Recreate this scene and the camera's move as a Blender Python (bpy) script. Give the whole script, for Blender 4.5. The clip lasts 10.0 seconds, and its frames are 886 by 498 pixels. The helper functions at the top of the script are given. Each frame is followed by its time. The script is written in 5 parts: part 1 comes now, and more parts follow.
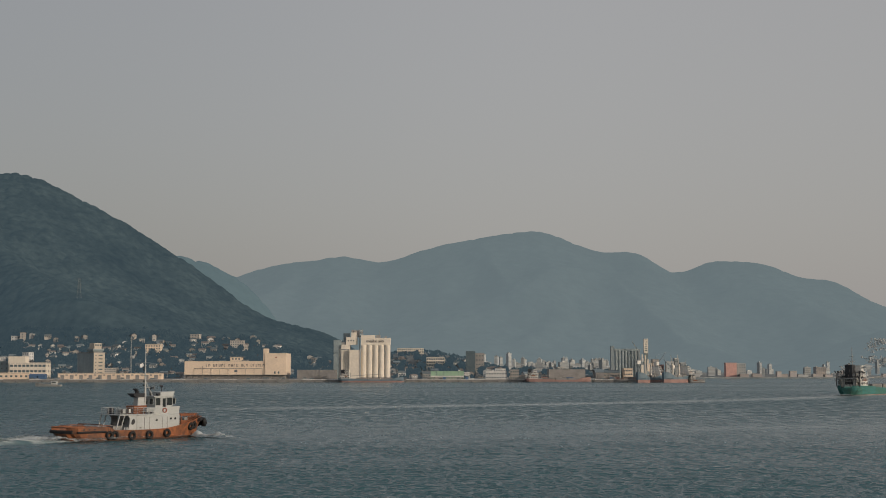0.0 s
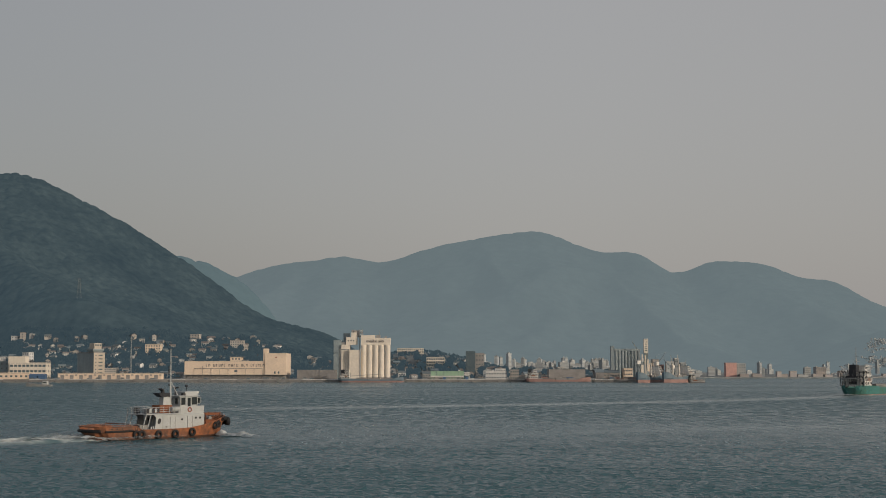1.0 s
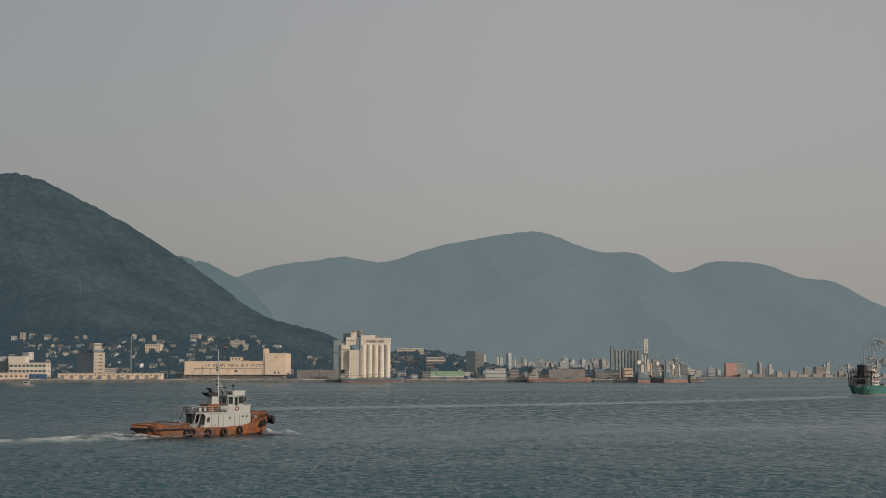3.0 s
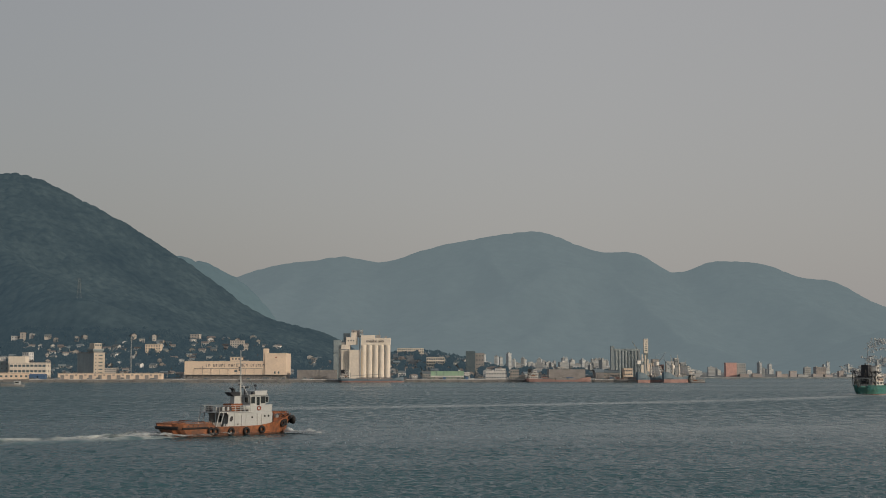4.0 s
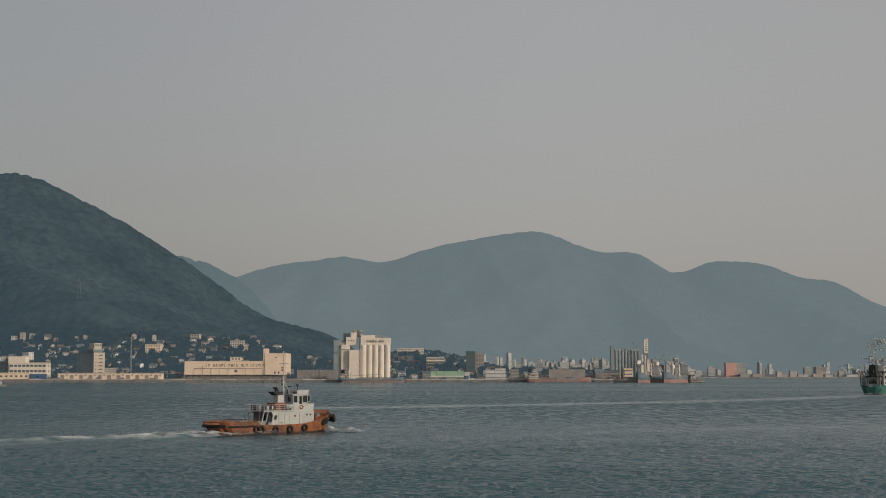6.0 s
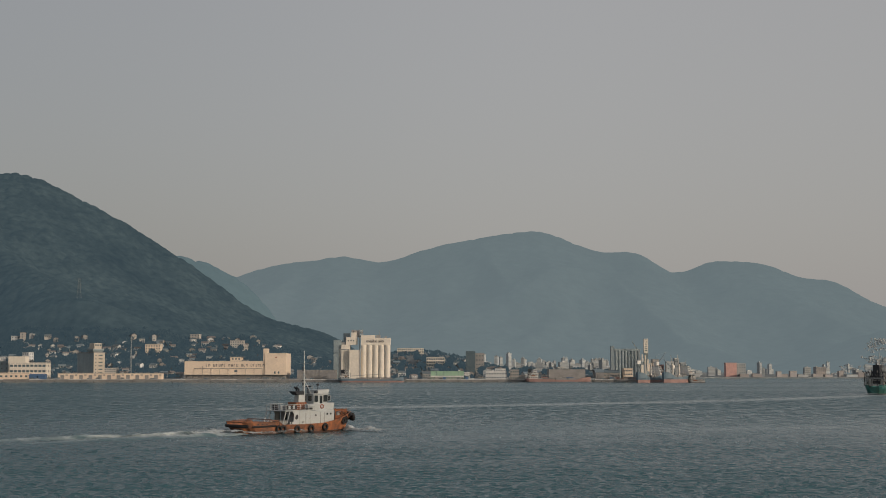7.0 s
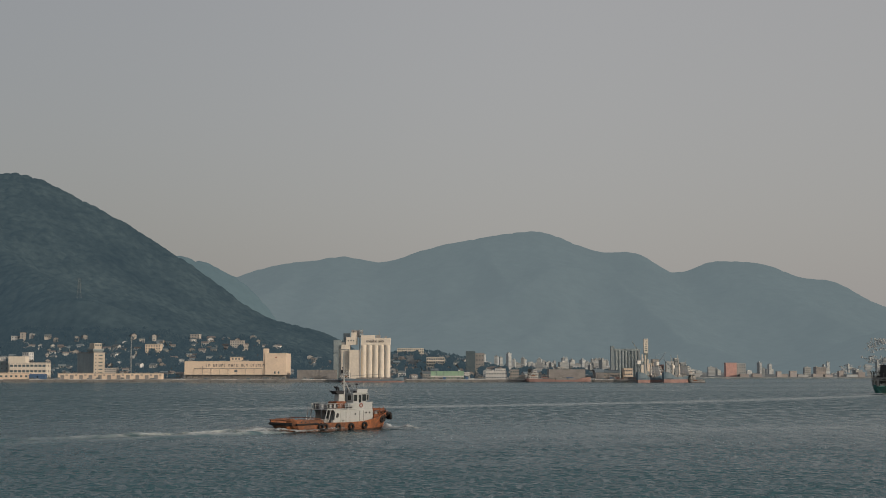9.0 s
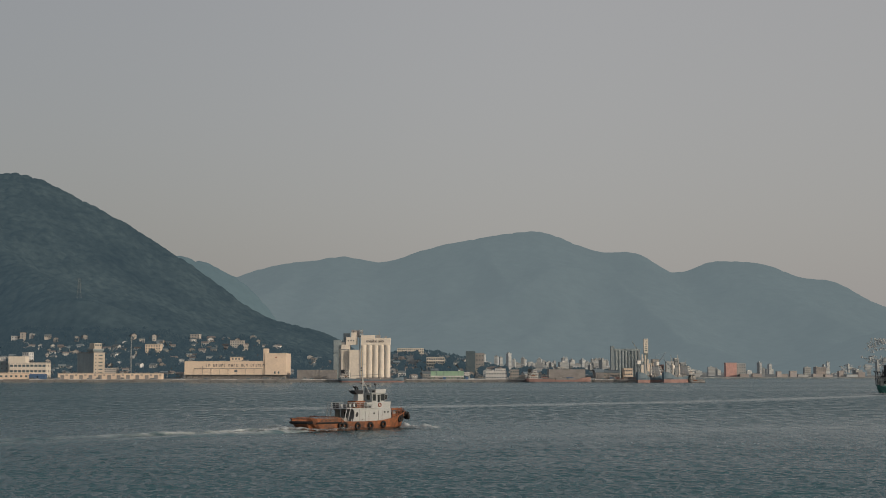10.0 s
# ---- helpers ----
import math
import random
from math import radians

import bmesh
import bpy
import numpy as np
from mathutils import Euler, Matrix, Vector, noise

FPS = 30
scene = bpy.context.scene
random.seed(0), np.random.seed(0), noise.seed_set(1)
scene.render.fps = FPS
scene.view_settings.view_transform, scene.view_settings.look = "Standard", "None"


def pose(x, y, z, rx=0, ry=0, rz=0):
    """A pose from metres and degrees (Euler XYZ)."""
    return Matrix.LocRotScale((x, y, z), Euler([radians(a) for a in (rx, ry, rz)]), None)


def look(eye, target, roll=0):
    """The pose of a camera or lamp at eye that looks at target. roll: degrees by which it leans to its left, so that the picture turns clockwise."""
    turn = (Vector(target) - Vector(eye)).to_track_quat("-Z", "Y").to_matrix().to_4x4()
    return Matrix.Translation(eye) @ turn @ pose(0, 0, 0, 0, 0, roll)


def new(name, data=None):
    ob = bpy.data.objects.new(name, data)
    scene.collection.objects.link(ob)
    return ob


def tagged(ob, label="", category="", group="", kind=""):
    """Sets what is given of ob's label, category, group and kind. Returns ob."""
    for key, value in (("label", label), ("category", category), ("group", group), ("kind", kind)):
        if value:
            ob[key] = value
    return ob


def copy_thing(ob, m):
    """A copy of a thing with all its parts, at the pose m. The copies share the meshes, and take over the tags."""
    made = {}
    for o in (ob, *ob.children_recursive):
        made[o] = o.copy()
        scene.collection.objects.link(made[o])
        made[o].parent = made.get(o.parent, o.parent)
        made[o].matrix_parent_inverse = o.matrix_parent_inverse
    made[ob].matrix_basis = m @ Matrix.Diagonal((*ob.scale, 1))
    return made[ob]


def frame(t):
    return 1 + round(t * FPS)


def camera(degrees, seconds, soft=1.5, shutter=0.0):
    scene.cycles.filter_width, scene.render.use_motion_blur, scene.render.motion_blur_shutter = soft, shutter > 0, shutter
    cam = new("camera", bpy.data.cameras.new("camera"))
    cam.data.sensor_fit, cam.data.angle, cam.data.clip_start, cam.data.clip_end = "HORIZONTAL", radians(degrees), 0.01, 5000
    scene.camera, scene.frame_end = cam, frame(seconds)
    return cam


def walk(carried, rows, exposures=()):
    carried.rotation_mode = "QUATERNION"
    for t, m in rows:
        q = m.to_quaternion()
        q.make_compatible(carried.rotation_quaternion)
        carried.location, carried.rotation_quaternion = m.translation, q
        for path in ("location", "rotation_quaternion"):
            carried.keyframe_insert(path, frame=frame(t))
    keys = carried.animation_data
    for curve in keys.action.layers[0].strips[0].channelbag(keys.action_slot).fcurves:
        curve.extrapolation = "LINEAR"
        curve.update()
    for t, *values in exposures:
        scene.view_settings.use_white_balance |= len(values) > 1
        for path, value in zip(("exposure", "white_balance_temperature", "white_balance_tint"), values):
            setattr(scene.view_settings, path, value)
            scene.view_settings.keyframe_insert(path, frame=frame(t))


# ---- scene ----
cam = camera(36.18, 10.0, soft=0.95)
walk(cam, [(0.0, pose(0, 0, 8.9, 95.21, 0, 0)), (10.0, pose(0, 0, 8.9, 95.21, 0, 0))])

# ---- world, sun, exposure ----
SUN_EL, SUN_AZ = 12.0, 126.0
world = bpy.data.worlds.new("hazy_evening_sky")
scene.world = world
world.use_nodes = True
wn, wl = world.node_tree.nodes, world.node_tree.links
sky = wn.new("ShaderNodeTexSky")
sky.sky_type = "NISHITA"
sky.sun_disc = False
sky.sun_elevation, sky.sun_rotation = radians(SUN_EL), radians(SUN_AZ)
sky.air_density, sky.dust_density, sky.ozone_density = 1.0, 6.0, 1.0
bg_sky, bg_haze, add = wn["Background"], wn.new("ShaderNodeBackground"), wn.new("ShaderNodeAddShader")
wl.new(sky.outputs[0], bg_sky.inputs[0])
bg_sky.inputs[1].default_value = 0.04
bg_haze.inputs[0].default_value = (0.325, 0.309, 0.300, 1)
# the haze is brighter towards the side of the sun
side, glowing = wn.new("ShaderNodeSeparateXYZ"), wn.new("ShaderNodeMapRange")
glowing.interpolation_type = "SMOOTHSTEP"
glowing.inputs[1].default_value, glowing.inputs[2].default_value = -0.40, 0.14
glowing.inputs[3].default_value, glowing.inputs[4].default_value = 0.71, 0.945
wl.new(wn.new("ShaderNodeTexCoord").outputs["Generated"], side.inputs[0])
wl.new(side.outputs["X"], glowing.inputs[0])
wl.new(glowing.outputs[0], bg_haze.inputs[1])
wl.new(bg_sky.outputs[0], add.inputs[0])
wl.new(bg_haze.outputs[0], add.inputs[1])
wl.new(add.outputs[0], wn["World Output"].inputs[0])

lamp = bpy.data.lights.new("sun", "SUN")
lamp.energy, lamp.angle, lamp.color = 1.82, radians(0.6), (1.0, 0.84, 0.685)
sun = new("sun", lamp)
el, az = radians(SUN_EL), radians(SUN_AZ)
sun_from = Vector((math.sin(az) * math.cos(el), math.cos(az) * math.cos(el), math.sin(el)))
sun.matrix_world = look(sun_from * 300, (0, 0, 0))
scene.view_settings.exposure = 0.0


# ---- materials ----
def mat(name, base, rough=0.6, metal=0.0, vary=0.2, grain=0.5, stain=6.0, bump=0.0, haze_glow=None, spread=0.0, spec=0.4, dirt=None, span=(0.12, 0.42)):
    """A painted, plastered or leafy surface: base colour varied at two scales (grain and stain, in metres)."""
    m = bpy.data.materials.new(name)
    m.use_nodes = True
    n, l = m.node_tree.nodes, m.node_tree.links
    p = n["Principled BSDF"]
    co = n.new("ShaderNodeTexCoord")
    fine, wide = n.new("ShaderNodeTexNoise"), n.new("ShaderNodeTexNoise")
    for tex, size, detail in ((fine, grain, 5), (wide, stain, 6)):
        tex.inputs["Scale"].default_value = 1 / size
        tex.inputs["Detail"].default_value = detail
        tex.inputs["Roughness"].default_value = 0.62
        l.new(co.outputs["Object"], tex.inputs["Vector"])
    both = n.new("ShaderNodeMath")
    both.operation = "MULTIPLY"
    l.new(fine.outputs["Fac"], both.inputs[0])
    l.new(wide.outputs["Fac"], both.inputs[1])
    ramp = n.new("ShaderNodeValToRGB")
    ramp.color_ramp.elements[0].position, ramp.color_ramp.elements[1].position = span
    low = dirt if dirt else tuple(c * (1 - vary * 1.6) for c in base)
    high = tuple(min(1, c * (1 + vary * 0.5)) for c in base)
    ramp.color_ramp.elements[0].color, ramp.color_ramp.elements[1].color = (*low, 1), (*high, 1)
    l.new(both.outputs[0], ramp.inputs[0])
    colour = ramp.outputs[0]
    if spread:
        info, hsv, scale = n.new("ShaderNodeObjectInfo"), n.new("ShaderNodeHueSaturation"), n.new("ShaderNodeMapRange")
        scale.inputs[3].default_value, scale.inputs[4].default_value = 1 - spread, 1 + spread
        l.new(info.outputs["Random"], scale.inputs[0])
        l.new(scale.outputs[0], hsv.inputs["Value"])
        l.new(colour, hsv.inputs["Color"])
        colour = hsv.outputs[0]
    l.new(colour, p.inputs["Base Color"])
    p.inputs["Roughness"].default_value, p.inputs["Metallic"].default_value = rough, metal
    p.inputs["Specular IOR Level"].default_value = spec
    if bump:
        b = n.new("ShaderNodeBump")
        b.inputs["Strength"].default_value, b.inputs["Distance"].default_value = 0.6, bump
        l.new(fine.outputs["Fac"], b.inputs["Height"])
        l.new(b.outputs[0], p.inputs["Normal"])
    # distance haze goes in as emission from the surface itself
    if haze_glow:
        p.inputs["Emission Color"].default_value, p.inputs["Emission Strength"].default_value = (*haze_glow, 1), 1.0
    return m


M = {}
M["hull_orange"] = mat("worn_orange_hull_paint", (0.315, 0.115, 0.048), 0.55, vary=0.3, grain=0.8, stain=3.0, dirt=(0.10, 0.055, 0.040), span=(0.17, 0.38))
M["deck_orange"] = mat("orange_deck_paint", (0.27, 0.10, 0.048), 0.7, vary=0.3, grain=0.2, stain=1.5)
M["boot"] = mat("dark_boottop", (0.09, 0.045, 0.03), 0.6, grain=0.3, stain=2)
M["white"] = mat("weathered_white_ship_paint", (0.42, 0.455, 0.475), 0.45, vary=0.14, grain=0.2, stain=2.2, dirt=(0.36, 0.385, 0.39))
M["ship_white"] = mat("fresh_white_ship_paint", (0.74, 0.75, 0.75), 0.45, vary=0.1, grain=0.4, stain=4, dirt=(0.58, 0.57, 0.54))
M["worn_white"] = mat("weathered_cream_ship_paint", (0.62, 0.61, 0.58), 0.5, vary=0.2, grain=0.5, stain=3, dirt=(0.40, 0.38, 0.35))
M["grey"] = mat("grey_metal_paint", (0.30, 0.31, 0.31), 0.5, grain=0.2, stain=1.0)
M["rubber"] = mat("black_rubber", (0.018, 0.018, 0.02), 0.75, grain=0.1, stain=0.6, bump=0.01)
M["black"] = mat("black_paint", (0.030, 0.034, 0.042), 0.5, grain=0.2, stain=1.0)
M["glass"] = mat("dark_window_glass", (0.02, 0.028, 0.032), 0.08, vary=0.1, spec=0.6)
M["red"] = mat("faded_red_paint", (0.30, 0.10, 0.07), 0.6, grain=0.2, stain=1.0)
M["green_hull"] = mat("green_hull_paint", (0.035, 0.185, 0.19), 0.5, vary=0.25, grain=0.5, stain=4, dirt=(0.05, 0.12, 0.09))
M["navy_hull"] = mat("dark_blue_hull_paint", (0.135, 0.205, 0.26), 0.5, grain=0.5, stain=5)
M["rust_red"] = mat("red_boottop_paint", (0.34, 0.215, 0.20), 0.6, grain=0.5, stain=5)
M["cream_wall"] = mat("sunlit_cream_render", (0.78, 0.645, 0.52), 0.85, vary=0.08, grain=1.5, stain=14, dirt=(0.66, 0.55, 0.45))
M["silo_wall"] = mat("pale_silo_concrete", (0.75, 0.70, 0.625), 0.85, vary=0.1, grain=1.2, stain=12, dirt=(0.62, 0.575, 0.51))
M["tower_wall"] = mat("greyish_cream_tower_render", (0.50, 0.455, 0.395), 0.85, vary=0.12, grain=1.0, stain=8)
M["plaster"] = mat("pale_town_plaster", (0.50, 0.51, 0.515), 0.85, vary=0.16, grain=0.8, stain=5, spread=0.62)
M["beige"] = mat("beige_town_plaster", (0.42, 0.40, 0.38), 0.85, vary=0.16, grain=0.8, stain=5, spread=0.3)
M["concrete"] = mat("quay_concrete", (0.27, 0.272, 0.275), 0.9, vary=0.3, grain=0.8, stain=9, spread=0.15)
# roof, shed and grey silo colours are lifted to paint in harbour haze
M["roof_grey"] = mat("grey_roof_tiles", (0.17, 0.215, 0.24), 0.7, grain=0.5, stain=4, spread=0.3)
M["roof_brown"] = mat("brown_roof_tiles", (0.20, 0.185, 0.18), 0.7, grain=0.5, stain=4, spread=0.3)
M["brown_shed"] = mat("weathered_brown_sheet_metal", (0.33, 0.325, 0.325), 0.7, vary=0.3, grain=0.6, stain=7)
M["grey_silo"] = mat("grey_blue_silo_concrete", (0.285, 0.345, 0.375), 0.85, grain=1.2, stain=10)
M["green_sheet"] = mat("green_sheet_metal", (0.32, 0.50, 0.37), 0.6, grain=0.6, stain=5)
M["blue_sheet"] = mat("blue_tarpaulin", (0.08, 0.16, 0.30), 0.6, grain=0.5, stain=3)
M["brick_red"] = mat("brick_red_cladding", (0.60, 0.37, 0.34), 0.8, grain=0.6, stain=5)
# far walls: distance haze is put into these pale, cool base colours
M["far_pink"] = mat("haze_tinted_pinkish_plaster", (0.41, 0.39, 0.39), 0.9, vary=0.1, grain=1.0, stain=9, spread=0.2)
M["far_wall"] = mat("haze_tinted_slope_plaster", (0.40, 0.425, 0.435), 0.9, vary=0.15, grain=1.0, stain=9, spread=0.2)
M["far_tower"] = mat("haze_tinted_pale_plaster", (0.40, 0.435, 0.455), 0.9, vary=0.12, grain=1.0, stain=9, spread=0.3)
# dark town walls, windows and ground: base colours raised as if behind haze
M["dark_slab"] = mat("dark_curtain_wall", (0.10, 0.145, 0.175), 0.4, grain=1.0, stain=8)
M["town_glass"] = mat("town_window_glass", (0.11, 0.15, 0.175), 0.15, vary=0.15, spec=0.5)
M["ground"] = mat("coastal_ground", (0.27, 0.30, 0.31), 0.95, vary=0.35, grain=3, stain=40)
M["bark"] = mat("tree_bark", (0.10, 0.08, 0.065), 0.9)
# the hills emit a blue-grey that stands in for the haze before them
M["wood_near"] = mat("wooded_hill_haze_glow", (0.036, 0.048, 0.047), 0.95, vary=0.5, grain=14, stain=110, spec=0.0, haze_glow=(0.033, 0.053, 0.066))
M["wood_mid"] = mat("wooded_ridge_haze_glow", (0.06, 0.09, 0.10), 0.95, vary=0.15, grain=15, stain=150, spec=0.0, haze_glow=(0.07, 0.10, 0.112))
M["wood_far"] = mat("far_mountain_haze_glow", (0.03, 0.042, 0.045), 0.95, vary=0.25, grain=30, stain=300, spec=0.0, haze_glow=(0.126, 0.160, 0.172))


def foam_material():
    m = bpy.data.materials.new("sea_foam")
    m.use_nodes = True
    n, l = m.node_tree.nodes, m.node_tree.links
    p = n["Principled BSDF"]
    p.inputs["Base Color"].default_value, p.inputs["Roughness"].default_value = (0.50, 0.545, 0.56, 1), 0.7
    co, tex, wide, mul, ramp = (n.new("ShaderNodeNewGeometry"), n.new("ShaderNodeTexNoise"), n.new("ShaderNodeTexNoise"),
                                n.new("ShaderNodeMath"), n.new("ShaderNodeValToRGB"))
    attr = n.new("ShaderNodeAttribute")
    attr.attribute_name = "foam_amount"
    tex.inputs["Scale"].default_value, tex.inputs["Detail"].default_value = 1.6, 6
    tex.inputs["Roughness"].default_value = 0.7
    wide.inputs["Scale"].default_value = 0.35
    mul.operation = "ADD"
    l.new(co.outputs["Position"], tex.inputs["Vector"])
    l.new(co.outputs["Position"], wide.inputs["Vector"])
    half = n.new("ShaderNodeMath")
    half.operation = "MULTIPLY_ADD"
    half.inputs[1].default_value = 0.5
    l.new(wide.outputs["Fac"], half.inputs[0])
    l.new(tex.outputs["Fac"], half.inputs[2])
    l.new(half.outputs[0], mul.inputs[0])
    l.new(attr.outputs["Fac"], mul.inputs[1])
    ramp.color_ramp.elements[0].position, ramp.color_ramp.elements[1].position = 0.60, 0.95
    ramp.color_ramp.elements[0].color, ramp.color_ramp.elements[1].color = (0, 0, 0, 1), (1, 1, 1, 1)
    scale = n.new("ShaderNodeMath")
    scale.operation = "MULTIPLY"
    scale.inputs[1].default_value = 0.75
    shift = n.new("ShaderNodeMath")
    shift.operation = "SUBTRACT"
    shift.inputs[1].default_value = 0.0
    l.new(mul.outputs[0], shift.inputs[0])
    l.new(shift.outputs[0], scale.inputs[0])
    l.new(scale.outputs[0], ramp.inputs[0])
    l.new(ramp.outputs[0], p.inputs["Alpha"])
    return m


M["foam"] = foam_material()


def water_material():
    m = bpy.data.materials.new("strait_water")
    m.use_nodes = True
    n, l = m.node_tree.nodes, m.node_tree.links
    p = n["Principled BSDF"]
    p.inputs["IOR"].default_value = 1.333
    p.inputs["Specular Tint"].default_value = (0.73, 0.94, 1.0, 1)
    co = n.new("ShaderNodeTexCoord")
    stretch = n.new("ShaderNodeMapping")
    stretch.inputs["Scale"].default_value = (0.8, 1.0, 1.0)
    l.new(co.outputs["Object"], stretch.inputs["Vector"])
    ripple, chop, fleck = n.new("ShaderNodeTexNoise"), n.new("ShaderNodeTexNoise"), n.new("ShaderNodeTexNoise")
    for tex, size, detail in ((ripple, 0.16, 3), (chop, 0.5, 4), (fleck, 2.6, 8)):
        tex.inputs["Scale"].default_value, tex.inputs["Detail"].default_value = 1 / size, detail
        l.new(stretch.outputs[0], tex.inputs["Vector"])
    # thin froth left on the surface of old wakes
    froth = n.new("ShaderNodeAttribute")
    froth.attribute_name = "froth"
    cover = n.new("ShaderNodeMath")
    cover.operation = "MULTIPLY"
    l.new(froth.outputs["Fac"], cover.inputs[0])
    torn = n.new("ShaderNodeMapRange")
    torn.inputs[1].default_value, torn.inputs[2].default_value = 0.36, 0.64
    torn.inputs[3].default_value, torn.inputs[4].default_value = 0.12, 0.9
    l.new(fleck.outputs["Fac"], torn.inputs[0])
    l.new(torn.outputs[0], cover.inputs[1])
    cover.use_clamp = True
    colour = n.new("ShaderNodeMix")
    colour.data_type = "RGBA"
    colour.inputs[6].default_value, colour.inputs[7].default_value = (0.031, 0.090, 0.111, 1), (0.50, 0.55, 0.55, 1)
    l.new(cover.outputs[0], colour.inputs[0])
    l.new(colour.outputs[2], p.inputs["Base Color"])
    # waves too small for the mesh count as roughness, more so where the mesh is coarse
    small = n.new("ShaderNodeAttribute")
    small.attribute_name = "small_waves"
    # wave groups: patches of steeper and flatter ripples
    spread = n.new("ShaderNodeMapping")
    spread.inputs["Scale"].default_value = (0.5, 0.10, 1)
    l.new(co.outputs["Object"], spread.inputs["Vector"])
    groups, gain, rough = n.new("ShaderNodeTexNoise"), n.new("ShaderNodeMapRange"), n.new("ShaderNodeMath")
    groups.inputs["Scale"].default_value, groups.inputs["Detail"].default_value = 1.0, 4
    gain.inputs[1].default_value, gain.inputs[2].default_value = 0.35, 0.65
    gain.inputs[3].default_value, gain.inputs[4].default_value = 0.55, 1.4
    l.new(spread.outputs[0], groups.inputs["Vector"])
    fine_scale, fine_groups, reach, both_groups = n.new("ShaderNodeMapping"), n.new("ShaderNodeTexNoise"), n.new("ShaderNodeAttribute"), n.new("ShaderNodeMix")
    fine_scale.inputs["Scale"].default_value = (1.7, 0.42, 1)
    fine_groups.inputs["Scale"].default_value, fine_groups.inputs["Detail"].default_value = 1.0, 3
    reach.attribute_name = "open_water"
    l.new(co.outputs["Object"], fine_scale.inputs["Vector"])
    l.new(fine_scale.outputs[0], fine_groups.inputs["Vector"])
    l.new(reach.outputs["Fac"], both_groups.inputs[0])
    l.new(fine_groups.outputs["Fac"], both_groups.inputs[2])
    l.new(groups.outputs["Fac"], both_groups.inputs[3])
    l.new(both_groups.outputs[0], gain.inputs[0])
    rough.operation = "MULTIPLY"
    l.new(small.outputs["Fac"], rough.inputs[0])
    l.new(gain.outputs[0], rough.inputs[1])
    l.new(rough.outputs[0], p.inputs["Roughness"])
    # gusts and wave groups set how steep the small waves are
    gust_scale, gusts, steep, gust_steep, all_steep = n.new("ShaderNodeMapping"), n.new("ShaderNodeTexNoise"), n.new("ShaderNodeMapRange"), n.new("ShaderNodeMapRange"), n.new("ShaderNodeMath")
    gust_scale.inputs["Scale"].default_value = (0.02, 0.03, 1)
    gusts.inputs["Scale"].default_value, gusts.inputs["Detail"].default_value = 1.0, 5
    l.new(co.outputs["Object"], gust_scale.inputs["Vector"])
    l.new(gust_scale.outputs[0], gusts.inputs["Vector"])
    for node, low, high, source in ((steep, 0.3, 1.0, both_groups.outputs[0]), (gust_steep, 0.55, 1.1, gusts.outputs["Fac"])):
        node.inputs[1].default_value, node.inputs[2].default_value = 0.36, 0.64
        node.inputs[3].default_value, node.inputs[4].default_value = low, high
        l.new(source, node.inputs[0])
    all_steep.operation = "MULTIPLY"
    l.new(steep.outputs[0], all_steep.inputs[0])
    l.new(gust_steep.outputs[0], all_steep.inputs[1])
    ruffle = n.new("ShaderNodeAttribute")
    ruffle.attribute_name = "ruffle"
    b1, b2 = n.new("ShaderNodeBump"), n.new("ShaderNodeBump")
    b1.inputs["Distance"].default_value, b2.inputs["Distance"].default_value = 0.05, 0.36
    strength = n.new("ShaderNodeMath")
    strength.operation = "MULTIPLY"
    l.new(ruffle.outputs["Fac"], strength.inputs[0])
    l.new(all_steep.outputs[0], strength.inputs[1])
    for b in (b1, b2):
        l.new(strength.outputs[0], b.inputs["Strength"])
    l.new(ripple.outputs["Fac"], b1.inputs["Height"])
    l.new(chop.outputs["Fac"], b2.inputs["Height"])
    l.new(b2.outputs[0], b1.inputs["Normal"])
    l.new(b1.outputs[0], p.inputs["Normal"])
    return m


M["water"] = water_material()


